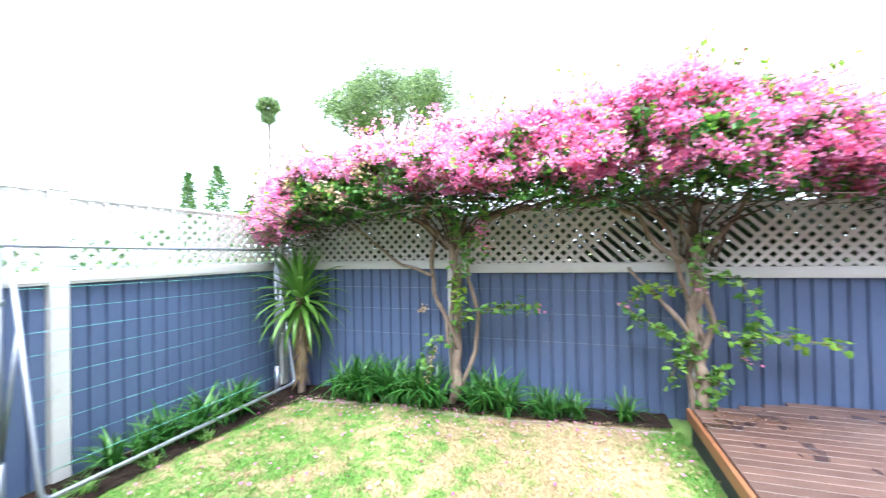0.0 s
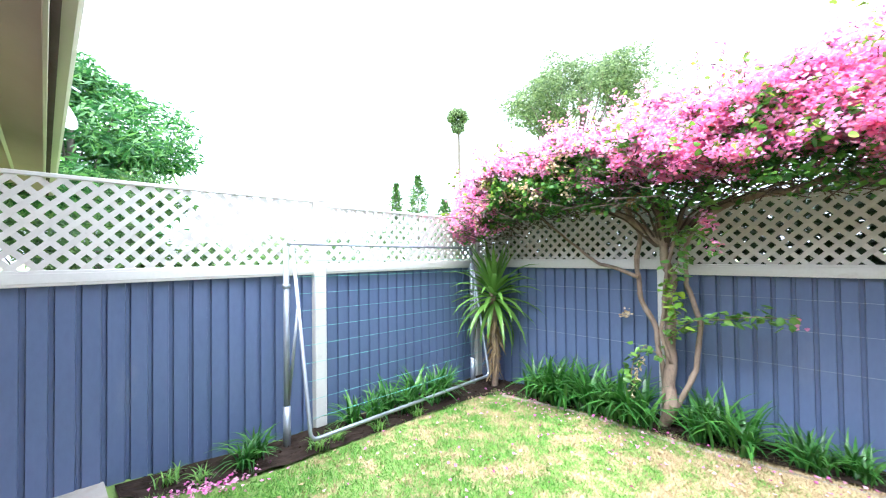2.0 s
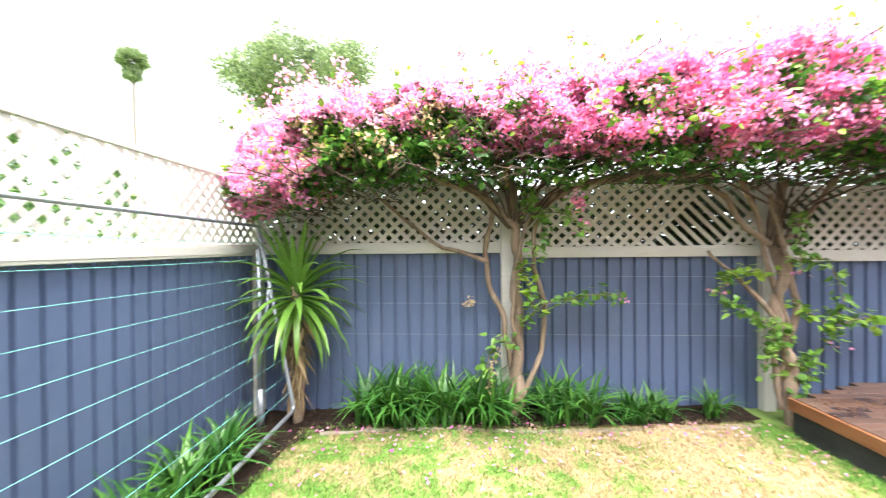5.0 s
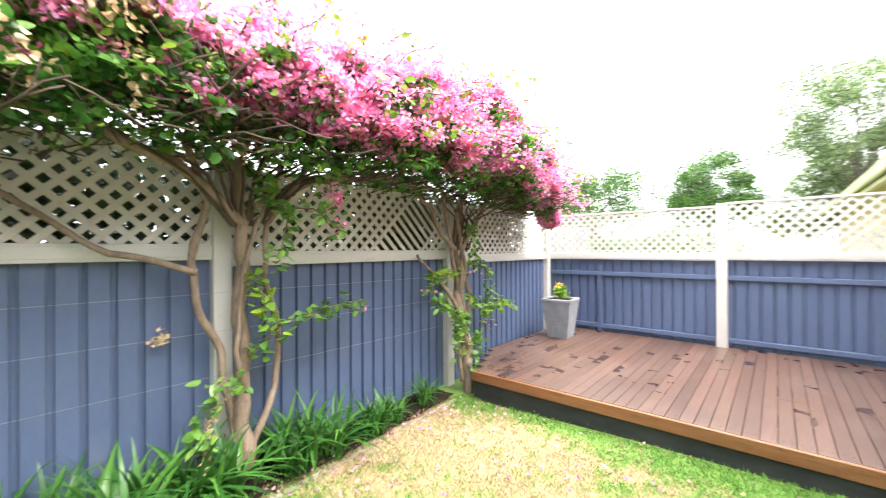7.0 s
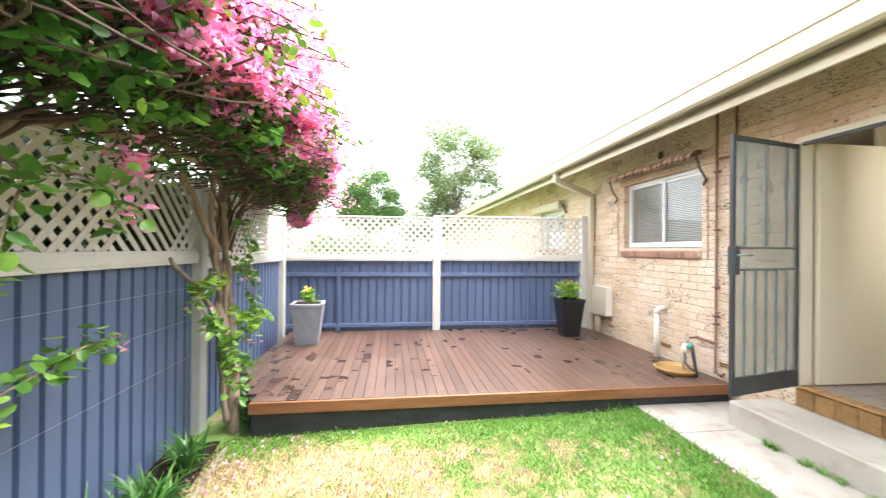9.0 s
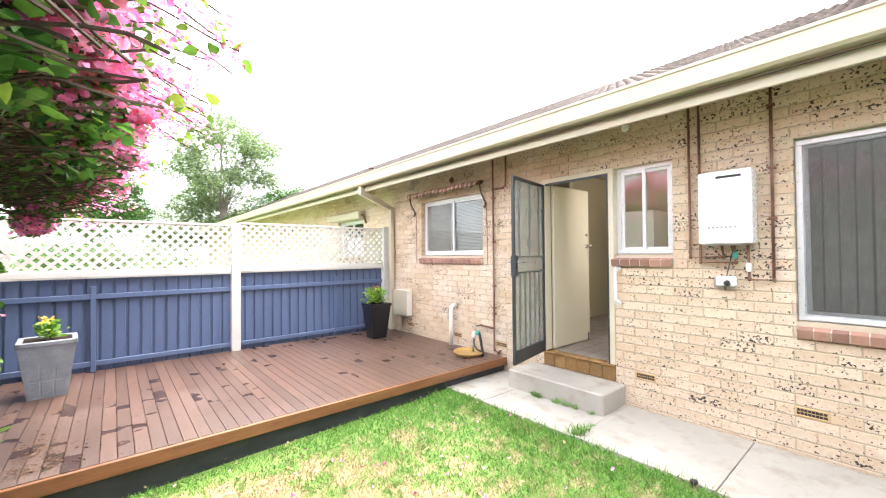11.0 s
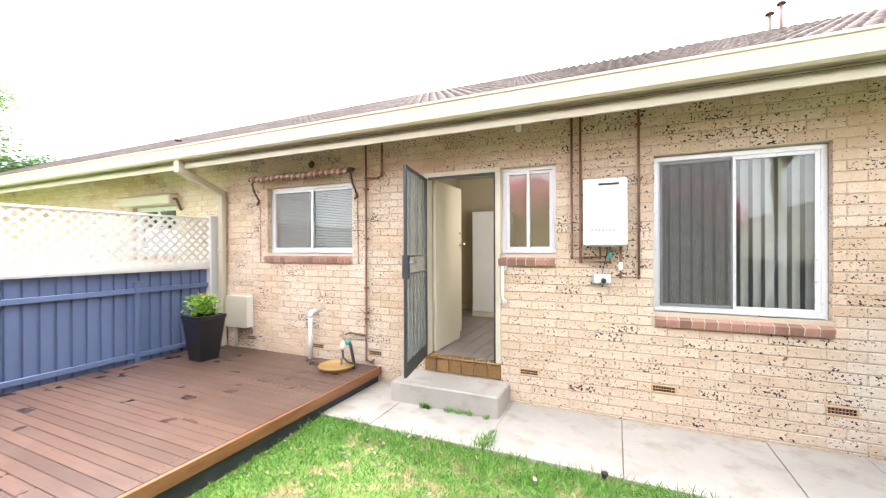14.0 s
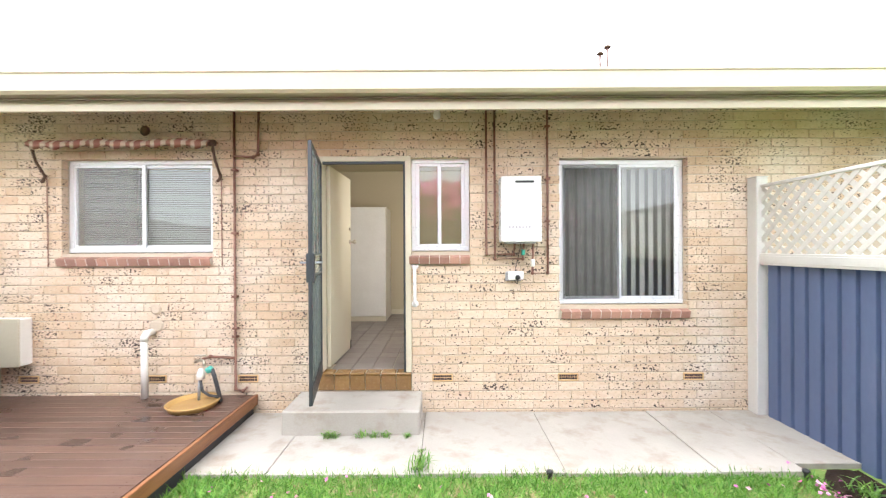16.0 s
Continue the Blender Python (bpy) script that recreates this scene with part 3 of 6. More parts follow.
# roof
SLOPE = 0.4755
EAVE_Y, EAVE_Z = 0.68, 2.775
roof = thing("roof", "weathered brown terracotta roof tiles", "roof", kind="structure")
RIDGE_Y = -5.5
ridge_z = EAVE_Z + SLOPE * (EAVE_Y - RIDGE_Y)
g = Geo()
for yy, s in ((RIDGE_Y * 2 - EAVE_Y, 1),):
    g.add([(HX0, EAVE_Y, EAVE_Z - 0.05), (HX1, EAVE_Y, EAVE_Z - 0.05), (HX1, RIDGE_Y, ridge_z - 0.05), (HX0, RIDGE_Y, ridge_z - 0.05),
           (HX1, yy, EAVE_Z - 0.05), (HX0, yy, EAVE_Z - 0.05)], [(0, 1, 2, 3), (3, 2, 4, 5)])
    g.add([(HX0, EAVE_Y, EAVE_Z - 0.05), (HX0, RIDGE_Y, ridge_z - 0.05), (HX0, yy, EAVE_Z - 0.05)], [(0, 1, 2)])
    g.add([(HX1, EAVE_Y, EAVE_Z - 0.05), (HX1, RIDGE_Y, ridge_z - 0.05), (HX1, yy, EAVE_Z - 0.05)], [(0, 1, 2)])
part("roof_deck", g, ROOF_FAR, roof)
part("ridge_cap", Geo().tube([(HX0, RIDGE_Y, ridge_z), (HX1, RIDGE_Y, ridge_z)], 0.06, 10), ROOF_FAR, roof, smooth=True)
TW, TL = 0.30, 0.345
run = math.hypot(1, SLOPE)


def tile_geo(g, m):
    n = 12
    vs = []
    for s, lift in ((0.0, 0.044), (TL + 0.05, 0.0)):
        for i in range(n + 1):
            u = i / n
            vs.append((u * TW, -s / run, s * SLOPE / run + lift + 0.062 * (0.5 - 0.5 * math.cos(u * 4 * math.pi))))
    for i in range(n + 1):
        u = i / n
        vs.append((u * TW, 0.0, 0.004 + 0.012 * (0.5 - 0.5 * math.cos(u * 4 * math.pi))))
    k = n + 1
    fs = [(i, i + 1, k + i + 1, k + i) for i in range(n)] + [(2 * k + i, 2 * k + i + 1, i + 1, i) for i in range(n)]
    return g.add(vs, fs, m)


tile_mesh = tile_geo(Geo(), None).mesh("roof_tile", ROOF, True)
rest = Geo()
tile_places = []
rr = random.Random(3)
for row in range(19):
    y = EAVE_Y + 0.03 - row * TL / run
    z = EAVE_Z + row * TL * SLOPE / run
    for c in range(int((HX1 - HX0) / TW)):
        x = HX0 + c * TW
        m = pose(x, y, z + rr.uniform(-0.004, 0.004), 0, 0, rr.uniform(-0.6, 0.6))
        if -2.9 < x < 2.1 and row < 18 and len(tile_places) < 300:
            tile_places.append(m)
        else:
            tile_geo(rest, m)
tagged(part("far_tiles", rest, ROOF_FAR, roof, smooth=True), kind="stuff")

# eaves: fascia, gutter, raked lining
trim = thing("eaves_trim", "cream painted fascia and gutter along the eaves", "gutter", kind="structure")
part("fascia", Geo().box((HX0, 0.615, 2.655), (HX1, 0.64, 2.86), 0.004), CREAM, trim)
prof = [(0.645, 2.755), (0.735, 2.755), (0.757, 2.775), (0.762, 2.90), (0.772, 2.908), (0.772, 2.928), (0.755, 2.928), (0.75, 2.905), (0.742, 2.79), (0.725, 2.772), (0.645, 2.772)]
g = Geo()
vs = [(HX0, y, z) for y, z in prof] + [(HX1, y, z) for y, z in prof]
k = len(prof)
g.add(vs, [(i, (i + 1) % k, k + (i + 1) % k, k + i) for i in range(k)] + [tuple(range(k)), tuple(range(2 * k - 1, k - 1, -1))])
part("gutter", g, CREAM, trim)
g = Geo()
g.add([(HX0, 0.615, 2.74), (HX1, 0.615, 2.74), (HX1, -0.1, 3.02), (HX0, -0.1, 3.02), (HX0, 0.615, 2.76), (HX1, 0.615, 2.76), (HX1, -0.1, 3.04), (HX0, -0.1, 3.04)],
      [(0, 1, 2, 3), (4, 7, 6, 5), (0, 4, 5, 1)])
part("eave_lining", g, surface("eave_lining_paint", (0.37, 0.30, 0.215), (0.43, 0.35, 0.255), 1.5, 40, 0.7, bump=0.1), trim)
part("lining_batten", Geo().box((HX0, 0.30, -0.012), (HX1, 0.345, 0.0), 0.003, pose(0, 0, 2.862)), CREAM, trim)

# downpipe
dp = thing("downpipe", "cream square downpipe with a slanted offset below the gutter", "downpipe")
part("outlet", Geo().box((4.93, 0.62, 2.60), (5.03, 0.72, 2.78), 0.006), CREAM, dp)
m = pose(4.98, 0.67, 2.63, 21, 0, 0)
part("offset", Geo().box((-0.045, -0.62, -0.04), (0.045, 0.02, 0.05), 0.006, m), CREAM, dp)
part("pipe", Geo().box((4.935, 0.03, 0.1), (5.025, 0.10, 2.44), 0.006), CREAM, dp)
part("bracket", Geo().box((4.925, 0.005, 1.57), (5.035, 0.11, 1.60), 0.003), CREAM, dp)

# flues on the roof
for x, y, top in ((-2.54, -3.78, 5.27), (-2.69, -3.80, 5.41)):
    f = thing("roof_flue", "thin pinkish metal flue with a flat dark cap", "flue", (x, y, 0), group="flues on the roof")
    zb = EAVE_Z + SLOPE * (EAVE_Y - y) - 0.1
    part("pipe", Geo().tube([(0, 0, zb), (0, 0, top)], 0.024, 10), surface("flue_paint", (0.16, 0.10, 0.09), (0.24, 0.15, 0.135), 4, 30, 0.5), f, smooth=True)
    part("cap", Geo().lathe([(0.02, top - 0.01), (0.065, top + 0.0), (0.055, top + 0.025), (0.02, top + 0.05)], 14), RUST, f, smooth=True)
f = thing("roof_flue", "small dark vent pipe on the far roof", "flue", (9.3, -2.0, 0))
part("pipe", Geo().tube([(0, 0, 3.9), (0, 0, 4.2)], 0.05, 10), RUST, f)
part("cap", Geo().lathe([(0.03, 4.18), (0.09, 4.2), (0.03, 4.26)], 12), RUST, f)


# windows
def window(name, o, label, halves=2, slider=0, cut=0.5):
    x0, x1, z0, z1 = o
    w = thing(name, label, "window", kind="structure")
    y, d, t = -0.125, 0.05, 0.042
    part("window_frame", Geo().box((x0, y, z0), (x1, y + d, z0 + t)), ALU, w)
    part("window_frame", Geo().box((x0, y, z1 - t), (x1, y + d, z1)), ALU, w)
    part("window_frame", Geo().box((x0, y + 0.001, z0 + t), (x0 + t, y + d - 0.001, z1 - t)), ALU, w)
    part("window_frame", Geo().box((x1 - t, y + 0.001, z0 + t), (x1, y + d - 0.001, z1 - t)), ALU, w)
    mid = x0 + (x1 - x0) * cut
    for k, (a, b) in enumerate(((x0 + t, mid + 0.02), (mid - 0.02, x1 - t))):
        yy = y + (0.024 if k == slider else 0.004)
        s = part("sash", Geo().box((a, yy, z0 + t), (a + 0.034, yy + 0.018, z1 - t)).box((b - 0.034, yy, z0 + t), (b, yy + 0.018, z1 - t))
                 .box((a + 0.034, yy, z0 + t), (b - 0.034, yy + 0.018, z0 + t + 0.03)).box((a + 0.034, yy, z1 - t - 0.03), (b - 0.034, yy + 0.018, z1 - t)), ALU, w)
        p = part("pane", Geo().box((a + 0.03, yy + 0.006, z0 + t + 0.026), (b - 0.03, yy + 0.011, z1 - t - 0.026), 0.0005), GLASS, s)
        p.visible_shadow = False
    part("track", Geo().box((x0 + t, y + d, z0 + 0.006), (x1 - t, y + d + 0.012, z0 + 0.02)), ALU, w)
    return w


def sill(parent, o, left, right, drop=0.095):
    x0, x1, z0 = o[0] - left, o[1] + right, o[2]
    n = max(3, round((x1 - x0) / 0.095))
    s = part("window_sill", Geo().box((0.002, 0.0, -drop + 0.024), (x1 - x0 - 0.002, 0.184, -0.0035), 0.003, pose(x0, -0.13, z0 - 0.004, -16, 0, 0)), JOINT, parent, "white mortar joints")
    bw = (x1 - x0) / n
    for i in range(n):
        m = pose(x0 + i * bw, -0.13, z0 - 0.004, -16, 0, 0)
        part("brick", Geo().box((0.003, 0.0, -drop + 0.02), (bw - 0.003, 0.188, 0.0), 0.004, m), SILL, s)


w = window("window_1", W1, "white aluminium sliding window with a venetian blind behind", slider=1)
sill(w, W1, 0.0, 0.03)
part("insect_screen", Geo().box((3.46, -0.074, 1.61), (4.07, -0.072, 2.36), 0.0005), BEIGE_SCREEN, w, "beige insect screen")
w = window("window_2", W2, "narrow white aluminium sliding window beside the door", slider=1, cut=0.52)
sill(w, W2, 0.0, 0.02, 0.09)
w = window("window_3", W3, "wide white aluminium sliding window with vertical blinds", slider=0, cut=0.5)
sill(w, W3, 0.005, 0.0)
part("insect_screen", Geo().box((-1.22, -0.074, 1.06), (-0.67, -0.072, 2.36), 0.0005), WINDOW_SCREEN, w, "grey insect screen")
w = window("window_4", W4, "white aluminium window of the neighbouring unit")
sill(w, W4, 0.02, 0.02)

# venetian blind
b = thing("venetian_blind", "white venetian blind, slats half closed", "blind")
part("head_rail", Geo().box((2.74, -0.20, 2.37), (4.10, -0.16, 2.41)), BLIND, b)
slat = Geo().box((-0.66, -0.0125, -0.0008), (0.66, 0.0125, 0.0008), 0.0004).mesh("slat", BLIND)
for i in range(36):
    s = new("slat", slat)
    s.parent = b
    s.matrix_basis = pose(3.42, -0.18, 1.585 + i * 0.0218, -40, 0, 0)
part("cord", Geo().tube([(3.62, -0.155, 2.38), (3.62, -0.155, 1.72)], 0.003, 5), BLIND, b)
part("tassel", Geo().lathe([(0.004, 1.66), (0.014, 1.67), (0.01, 1.71), (0.004, 1.72)], 8, pose(3.62, -0.155, 0)), BLIND, b)
# vertical blind
b = thing("vertical_blind", "pale grey vertical blind vanes turned half open", "blind")
part("head_rail", Geo().box((-1.80, -0.22, 2.35), (-0.66, -0.18, 2.39)), BLIND, b)
vane = Geo().box((-0.044, -0.0006, -0.66), (0.044, 0.0006, 0.64), 0.0004).mesh("vane", VANE)
for i in range(13):
    s = new("vane", vane)
    s.parent = b
    s.matrix_basis = pose(-1.77 + i * 0.088, -0.20, 1.71, 0, 0, 34 + 4 * math.sin(i * 1.7))
# rooms behind the wall
room = thing("interior_walls", "cream painted entry room seen through the door", "wall", kind="structure")
part("wall", Geo().box((-0.16, -3.3, FLOOR_Z), (-0.10, -0.245, 2.95), 0.002), ROOM, room)
part("wall", Geo().box((2.55, -1.25, FLOOR_Z), (2.61, -0.245, 2.95), 0.002), ROOM, room)
part("wall", Geo().box((2.55, -3.3, FLOOR_Z), (2.61, -2.1, 2.95), 0.002), ROOM, room)
part("wall", Geo().box((-0.16, -3.36, FLOOR_Z), (2.61, -3.3, 2.95), 0.002), ROOM, room)
part("skirting", Geo().box((-0.10, -3.3, FLOOR_Z), (2.5, -3.285, FLOOR_Z + 0.09), 0.003), DOOR_CREAM, room)
# walls coloured dark so the gaps in the blinds look unlit
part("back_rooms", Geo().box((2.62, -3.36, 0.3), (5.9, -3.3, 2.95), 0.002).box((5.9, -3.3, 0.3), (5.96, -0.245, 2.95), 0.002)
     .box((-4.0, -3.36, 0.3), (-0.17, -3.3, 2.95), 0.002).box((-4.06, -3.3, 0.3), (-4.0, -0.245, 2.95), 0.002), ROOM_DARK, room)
whole("ceiling", Geo().box((-4.1, -3.4, 2.96), (8, -0.245, 3.0), 0.002), ROOM, "plain cream interior ceiling", "ceiling", "structure")
fl = thing("floor", "dull grey tiled entry floor", "floor", kind="structure")
part("screed", Geo().box((-4.0, -3.3, FLOOR_Z - 0.12), (6, -0.245, FLOOR_Z - 0.012), 0.002).box((0.80, -0.245, FLOOR_Z - 0.12), (1.69, -0.02, FLOOR_Z - 0.012), 0.002), GROUT, fl)
ft = Geo().box((0.003, 0.003, -0.011), (0.197, 0.197, 0.0), 0.002).mesh("tile", FLOOR_TILE)
for i in range(13):
    for j in range(16):
        x, y = 0.0 + i * 0.2, -3.3 + j * 0.2
        if (x + 0.2 > 1.69 or x < 0.79) and y > -0.35:
            continue
        s = new("tile", ft)
        s.parent = fl
        s.matrix_basis = pose(x, y, FLOOR_Z)
c = thing("cupboard", "tall plain white cupboard in the entry", "cupboard", (1.43, -2.62, FLOOR_Z))
part("body", Geo().box((0, -0.6, 0.0), (0.62, 0, 1.86), 0.004), WHITE_PVC, c)
part("door", Geo().box((0.015, 0.002, 0.09), (0.605, 0.02, 1.84), 0.004), WHITE_PVC, c)
part("kickboard", Geo().box((0.0, 0.002, 0.0), (0.62, 0.012, 0.08), 0.002), DOOR_CREAM, c)

for nm, o, p in (("daylight_window_2", W2, 4.5), ("daylight_window_3", W3, 1.2), ("daylight_window_1", W1, 1.2)):
    la = new(nm, bpy.data.lights.new(nm, "AREA"))
    la.data.shape, la.data.size, la.data.size_y, la.data.energy, la.data.color = "RECTANGLE", o[1] - o[0] - 0.1, o[3] - o[2] - 0.1, p, (1.0, 0.97, 0.92)
    la.matrix_world = look(((o[0] + o[1]) / 2, -0.33, (o[2] + o[3]) / 2), ((o[0] + o[1]) / 2, -2.0, (o[2] + o[3]) / 2))

# entry: frame, door leaf, tiled riser, step
d = thing("door_frame", "cream painted timber door frame with a dark inner stop", "door frame", kind="structure")
part("head", Geo().box((0.80, -0.11, 2.39), (1.69, 0.012, 2.44), 0.004), DOOR_CREAM, d)
part("jamb", Geo().box((0.80, -0.11, FLOOR_Z), (0.855, 0.012, 2.39), 0.004), DOOR_CREAM, d)
part("jamb", Geo().box((1.645, -0.11, FLOOR_Z), (1.69, 0.012, 2.39), 0.004), DOOR_CREAM, d)
part("stop", Geo().box((0.855, -0.02, FLOOR_Z), (0.875, 0.004, 2.37), 0.002).box((0.855, -0.02, 2.365), (1.645, 0.004, 2.39), 0.002), SCREEN_FRAME, d)
dl = thing("door_1", "plain cream entry door standing open inwards", "door", (1.645, -0.12, FLOOR_Z + 0.012), -91)
part("leaf", Geo().box((0.0, -0.038, 0), (0.79, 0.0, 1.99), 0.004), DOOR_CREAM, dl)
h = part("handle", Geo().lathe([(0.026, 0), (0.026, 0.008), (0.01, 0.012), (0.01, 0.045), (0.024, 0.05), (0.027, 0.068), (0.012, 0.08)], 14, pose(0.73, -0.038, 1.25, 90, 0, 0)), BRASS, dl, "tarnished round knob", True)
part("latch", Geo().box((0.789, -0.03, 1.20), (0.794, -0.008, 1.30), 0.001), BRASS, dl)
part("deadlock", Geo().lathe([(0.02, 0), (0.02, 0.012), (0.012, 0.016)], 12, pose(0.73, -0.038, 1.40, 90, 0, 0)), BRASS, dl, smooth=True)
part("door_stop", Geo().tube([(0.74, -0.045, 0.1), (0.74, -0.045, 0.0)], 0.006, 6), BLACKISH, dl)

th = thing("threshold", "brown glazed tile riser and sill below the door", "threshold", kind="structure")
part("riser_bed", Geo().box((0.80, -0.23, 0.15), (1.69, -0.016, FLOOR_Z - 0.014), 0.002), GROUT, th)
for i in range(6):
    x = 0.803 + i * 0.148
    part("tile", Geo().box((x + 0.003, -0.016, 0.205), (x + 0.145, 0.002, FLOOR_Z - 0.03), 0.004), TILE, th)
    part("tile", Geo().box((x + 0.003, -0.12, FLOOR_Z - 0.027), (x + 0.145, 0.012, FLOOR_Z - 0.004), 0.008), TILE, th)
st = Geo().box((0.70, 0.0, -0.06), (1.86, 0.47, 0.20), 0.014)
whole("concrete_step", st, CONCRETE, "worn pale concrete doorstep on the path", "step")

# screen door, open outwards
sd = thing("screen_door", "blue-grey metal security screen door standing open", "screen door", (1.66, 0.02, 0.375), 102)
SW, SH = 0.80, 2.0
part("stile", Geo().box((0, -0.014, 0.0), (0.035, 0.014, SH)), SCREEN_FRAME, sd)
part("stile", Geo().box((SW - 0.035, -0.014, 0.0), (SW, 0.014, SH)), SCREEN_FRAME, sd)
part("top_rail", Geo().box((0.035, -0.013, SH - 0.035), (SW - 0.035, 0.013, SH)), SCREEN_FRAME, sd)
part("kick_panel", Geo().box((0.035, -0.013, 0.0), (SW - 0.035, 0.013, 0.14)), SCREEN_FRAME, sd)
for z in (0.96, 1.13):
    part("cross_bar", Geo().box((0.035, -0.009, z), (SW - 0.035, 0.011, z + 0.016)), SCREEN_BAR, sd)
for i in range(5):
    x = 0.15 + i * 0.125
    part("bar", Geo().box((x - 0.007, -0.008, 0.14), (x + 0.007, 0.010, 0.96), 0.002), SCREEN_BAR, sd)
for x in (0.15, 0.40, 0.65):
    part("bar", Geo().box((x - 0.007, -0.008, 1.146), (x + 0.007, 0.010, SH - 0.035), 0.002), SCREEN_BAR, sd)


def scroll(cx, cz, r, turns, flip, start=0.0):
    pts = []
    for i in range(26):
        u = i / 25
        a = start + flip * u * turns * 2 * math.pi
        pts.append((cx + r * (1 - 0.75 * u) * math.cos(a), -0.007, cz + r * (1 - 0.75 * u) * math.sin(a)))
    return pts


for cx, cz, r, fl_, s0 in ((0.40, 1.30, 0.085, 1, 0.5), (0.40, 1.62, 0.085, -1, 3.6), (0.15, 1.66, 0.05, 1, 0.0), (0.65, 1.66, 0.05, -1, 3.1)):
    part("scroll", Geo().tube(scroll(cx, cz, r, 1.4, fl_, s0), 0.006, 6), SCREEN_BAR, sd, smooth=True)
part("mesh", Geo().box((0.03, 0.001, 0.13), (SW - 0.03, 0.003, SH - 0.03), 0.0005), FLYSCREEN, sd, "grey-green fly screen")
lk = part("lock", Geo().box((SW - 0.06, -0.03, 0.93), (SW - 0.004, 0.03, 1.15), 0.005), SCREEN_FRAME, sd)
part("lever", Geo().tube([(SW - 0.03, -0.03, 1.08), (SW - 0.03, -0.07, 1.08), (SW - 0.12, -0.075, 1.08)], 0.008, 8), GALV, lk, "bright lever", True)
part("lever", Geo().tube([(SW - 0.03, 0.03, 1.08), (SW - 0.03, 0.07, 1.08), (SW - 0.12, 0.075, 1.08)], 0.008, 8), GALV, lk, "bright lever", True)

# air vents and weep joints
g_holes = 7
VENTS = (0.41, -0.79, -1.99, 2.27, 3.15, 4.37)
for x in VENTS:
    v = thing("air_vent", "small terracotta air vent set in the brickwork", "vent", (x, 0, 0.290), group="vents low in the wall")
    # black plate close behind the bars stands in for the shade in the holes
    part("backing", Geo().box((0.004, -0.03, 0.0), (0.19, -0.006, 0.06)), BLACKISH, v)
    part("frame", Geo().box((0.0, -0.03, -0.004), (0.194, 0.004, 0.008)).box((0.0, -0.03, 0.054), (0.194, 0.003, 0.066)).box((0.0, -0.03, 0.008), (0.012, 0.003, 0.054))
         .box((0.182, -0.03, 0.008), (0.194, 0.003, 0.054)).box((0.012, -0.003, 0.029), (0.182, 0.0005, 0.034)), surface("vent_clay", (0.55, 0.36, 0.17), (0.66, 0.46, 0.24), 5, 60, 0.8), v)
    for i in range(g_holes):
        part("bar", Geo().box((0.0335 + i * 0.0212, -0.003, 0.008), (0.0375 + i * 0.0212, 0.001, 0.054), 0.001), SILL, v)

# awning over window 1
aw = thing("window_awning", "rolled striped canvas awning with a scalloped edge", "awning", (0, 0, 0))
g = Geo()
nx = 64
ring = [(0.02, 2.575), (0.09, 2.58), (0.16, 2.565), (0.20, 2.535), (0.198, 2.505)]
vs = []
for i in range(nx + 1):
    x = 2.62 + (4.28 - 2.62) * i / nx
    sc = 0.5 + 0.5 * math.cos(x * 2 * math.pi * 5.5)
    for k, (y, z) in enumerate(ring):
        vs.append((x, y + 0.022 * sc, z + 0.008 * math.sin(x * 9) - (0.035 * sc if k == 4 else 0)))
    for k, (y, z) in enumerate(ring):
        vs.append((x, y + 0.022 * sc, z - 0.006 + 0.008 * math.sin(x * 9) - (0.035 * sc if k == 4 else 0)))
q = 10
fs = []
for i in range(nx):
    for k in range(4):
        fs.append((i * q + k, (i + 1) * q + k, (i + 1) * q + k + 1, i * q + k + 1))
        fs.append((i * q + 5 + k, i * q + 6 + k, (i + 1) * q + 6 + k, (i + 1) * q + 5 + k))
    fs.append((i * q + 4, (i + 1) * q + 4, (i + 1) * q + 9, i * q + 9))
g.add(vs, fs)
part("canopy", g, STRIPES, aw, smooth=True)
part("roller", Geo().tube([(2.60, 0.12, 2.545), (4.30, 0.12, 2.545)], 0.028, 12), RUST, aw, smooth=True)
for x in (2.60, 4.26):
    a = part("arm", Geo().tube([(x, 0.17, 2.55), (x, 0.12, 2.38), (x, 0.03, 2.25)], 0.012, 6), RUST, aw)
    part("hook", Geo().tube([(x, 0.03, 2.27), (x - 0.01, 0.06, 2.22), (x + 0.02, 0.05, 2.20)], 0.014, 6), RUST, a)
    part("cord", Geo().tube([(x, 0.02, 2.25), (x + 0.004, 0.012, 1.9), (x, 0.012, 1.40)], 0.005, 5), COPPER, aw)
part("pulley", Geo().lathe([(0.03, -0.02), (0.05, 0.0), (0.03, 0.02)], 10, pose(3.3, 0.05, 2.68, 90, 0, 0)), RUST, aw)

# neighbour's shutter over window 4
sh = thing("window_shutter", "cream roller shutter box over the neighbour's window", "shutter")
part("box", Geo().box((6.05, 0.0, 2.30), (7.45, 0.17, 2.46), 0.02), CREAM, sh)
part("end_cap", Geo().tube([(6.04, 0.1, 2.38), (5.98, 0.1, 2.38), (5.97, 0.03, 2.2)], 0.02, 8), RUST, sh)

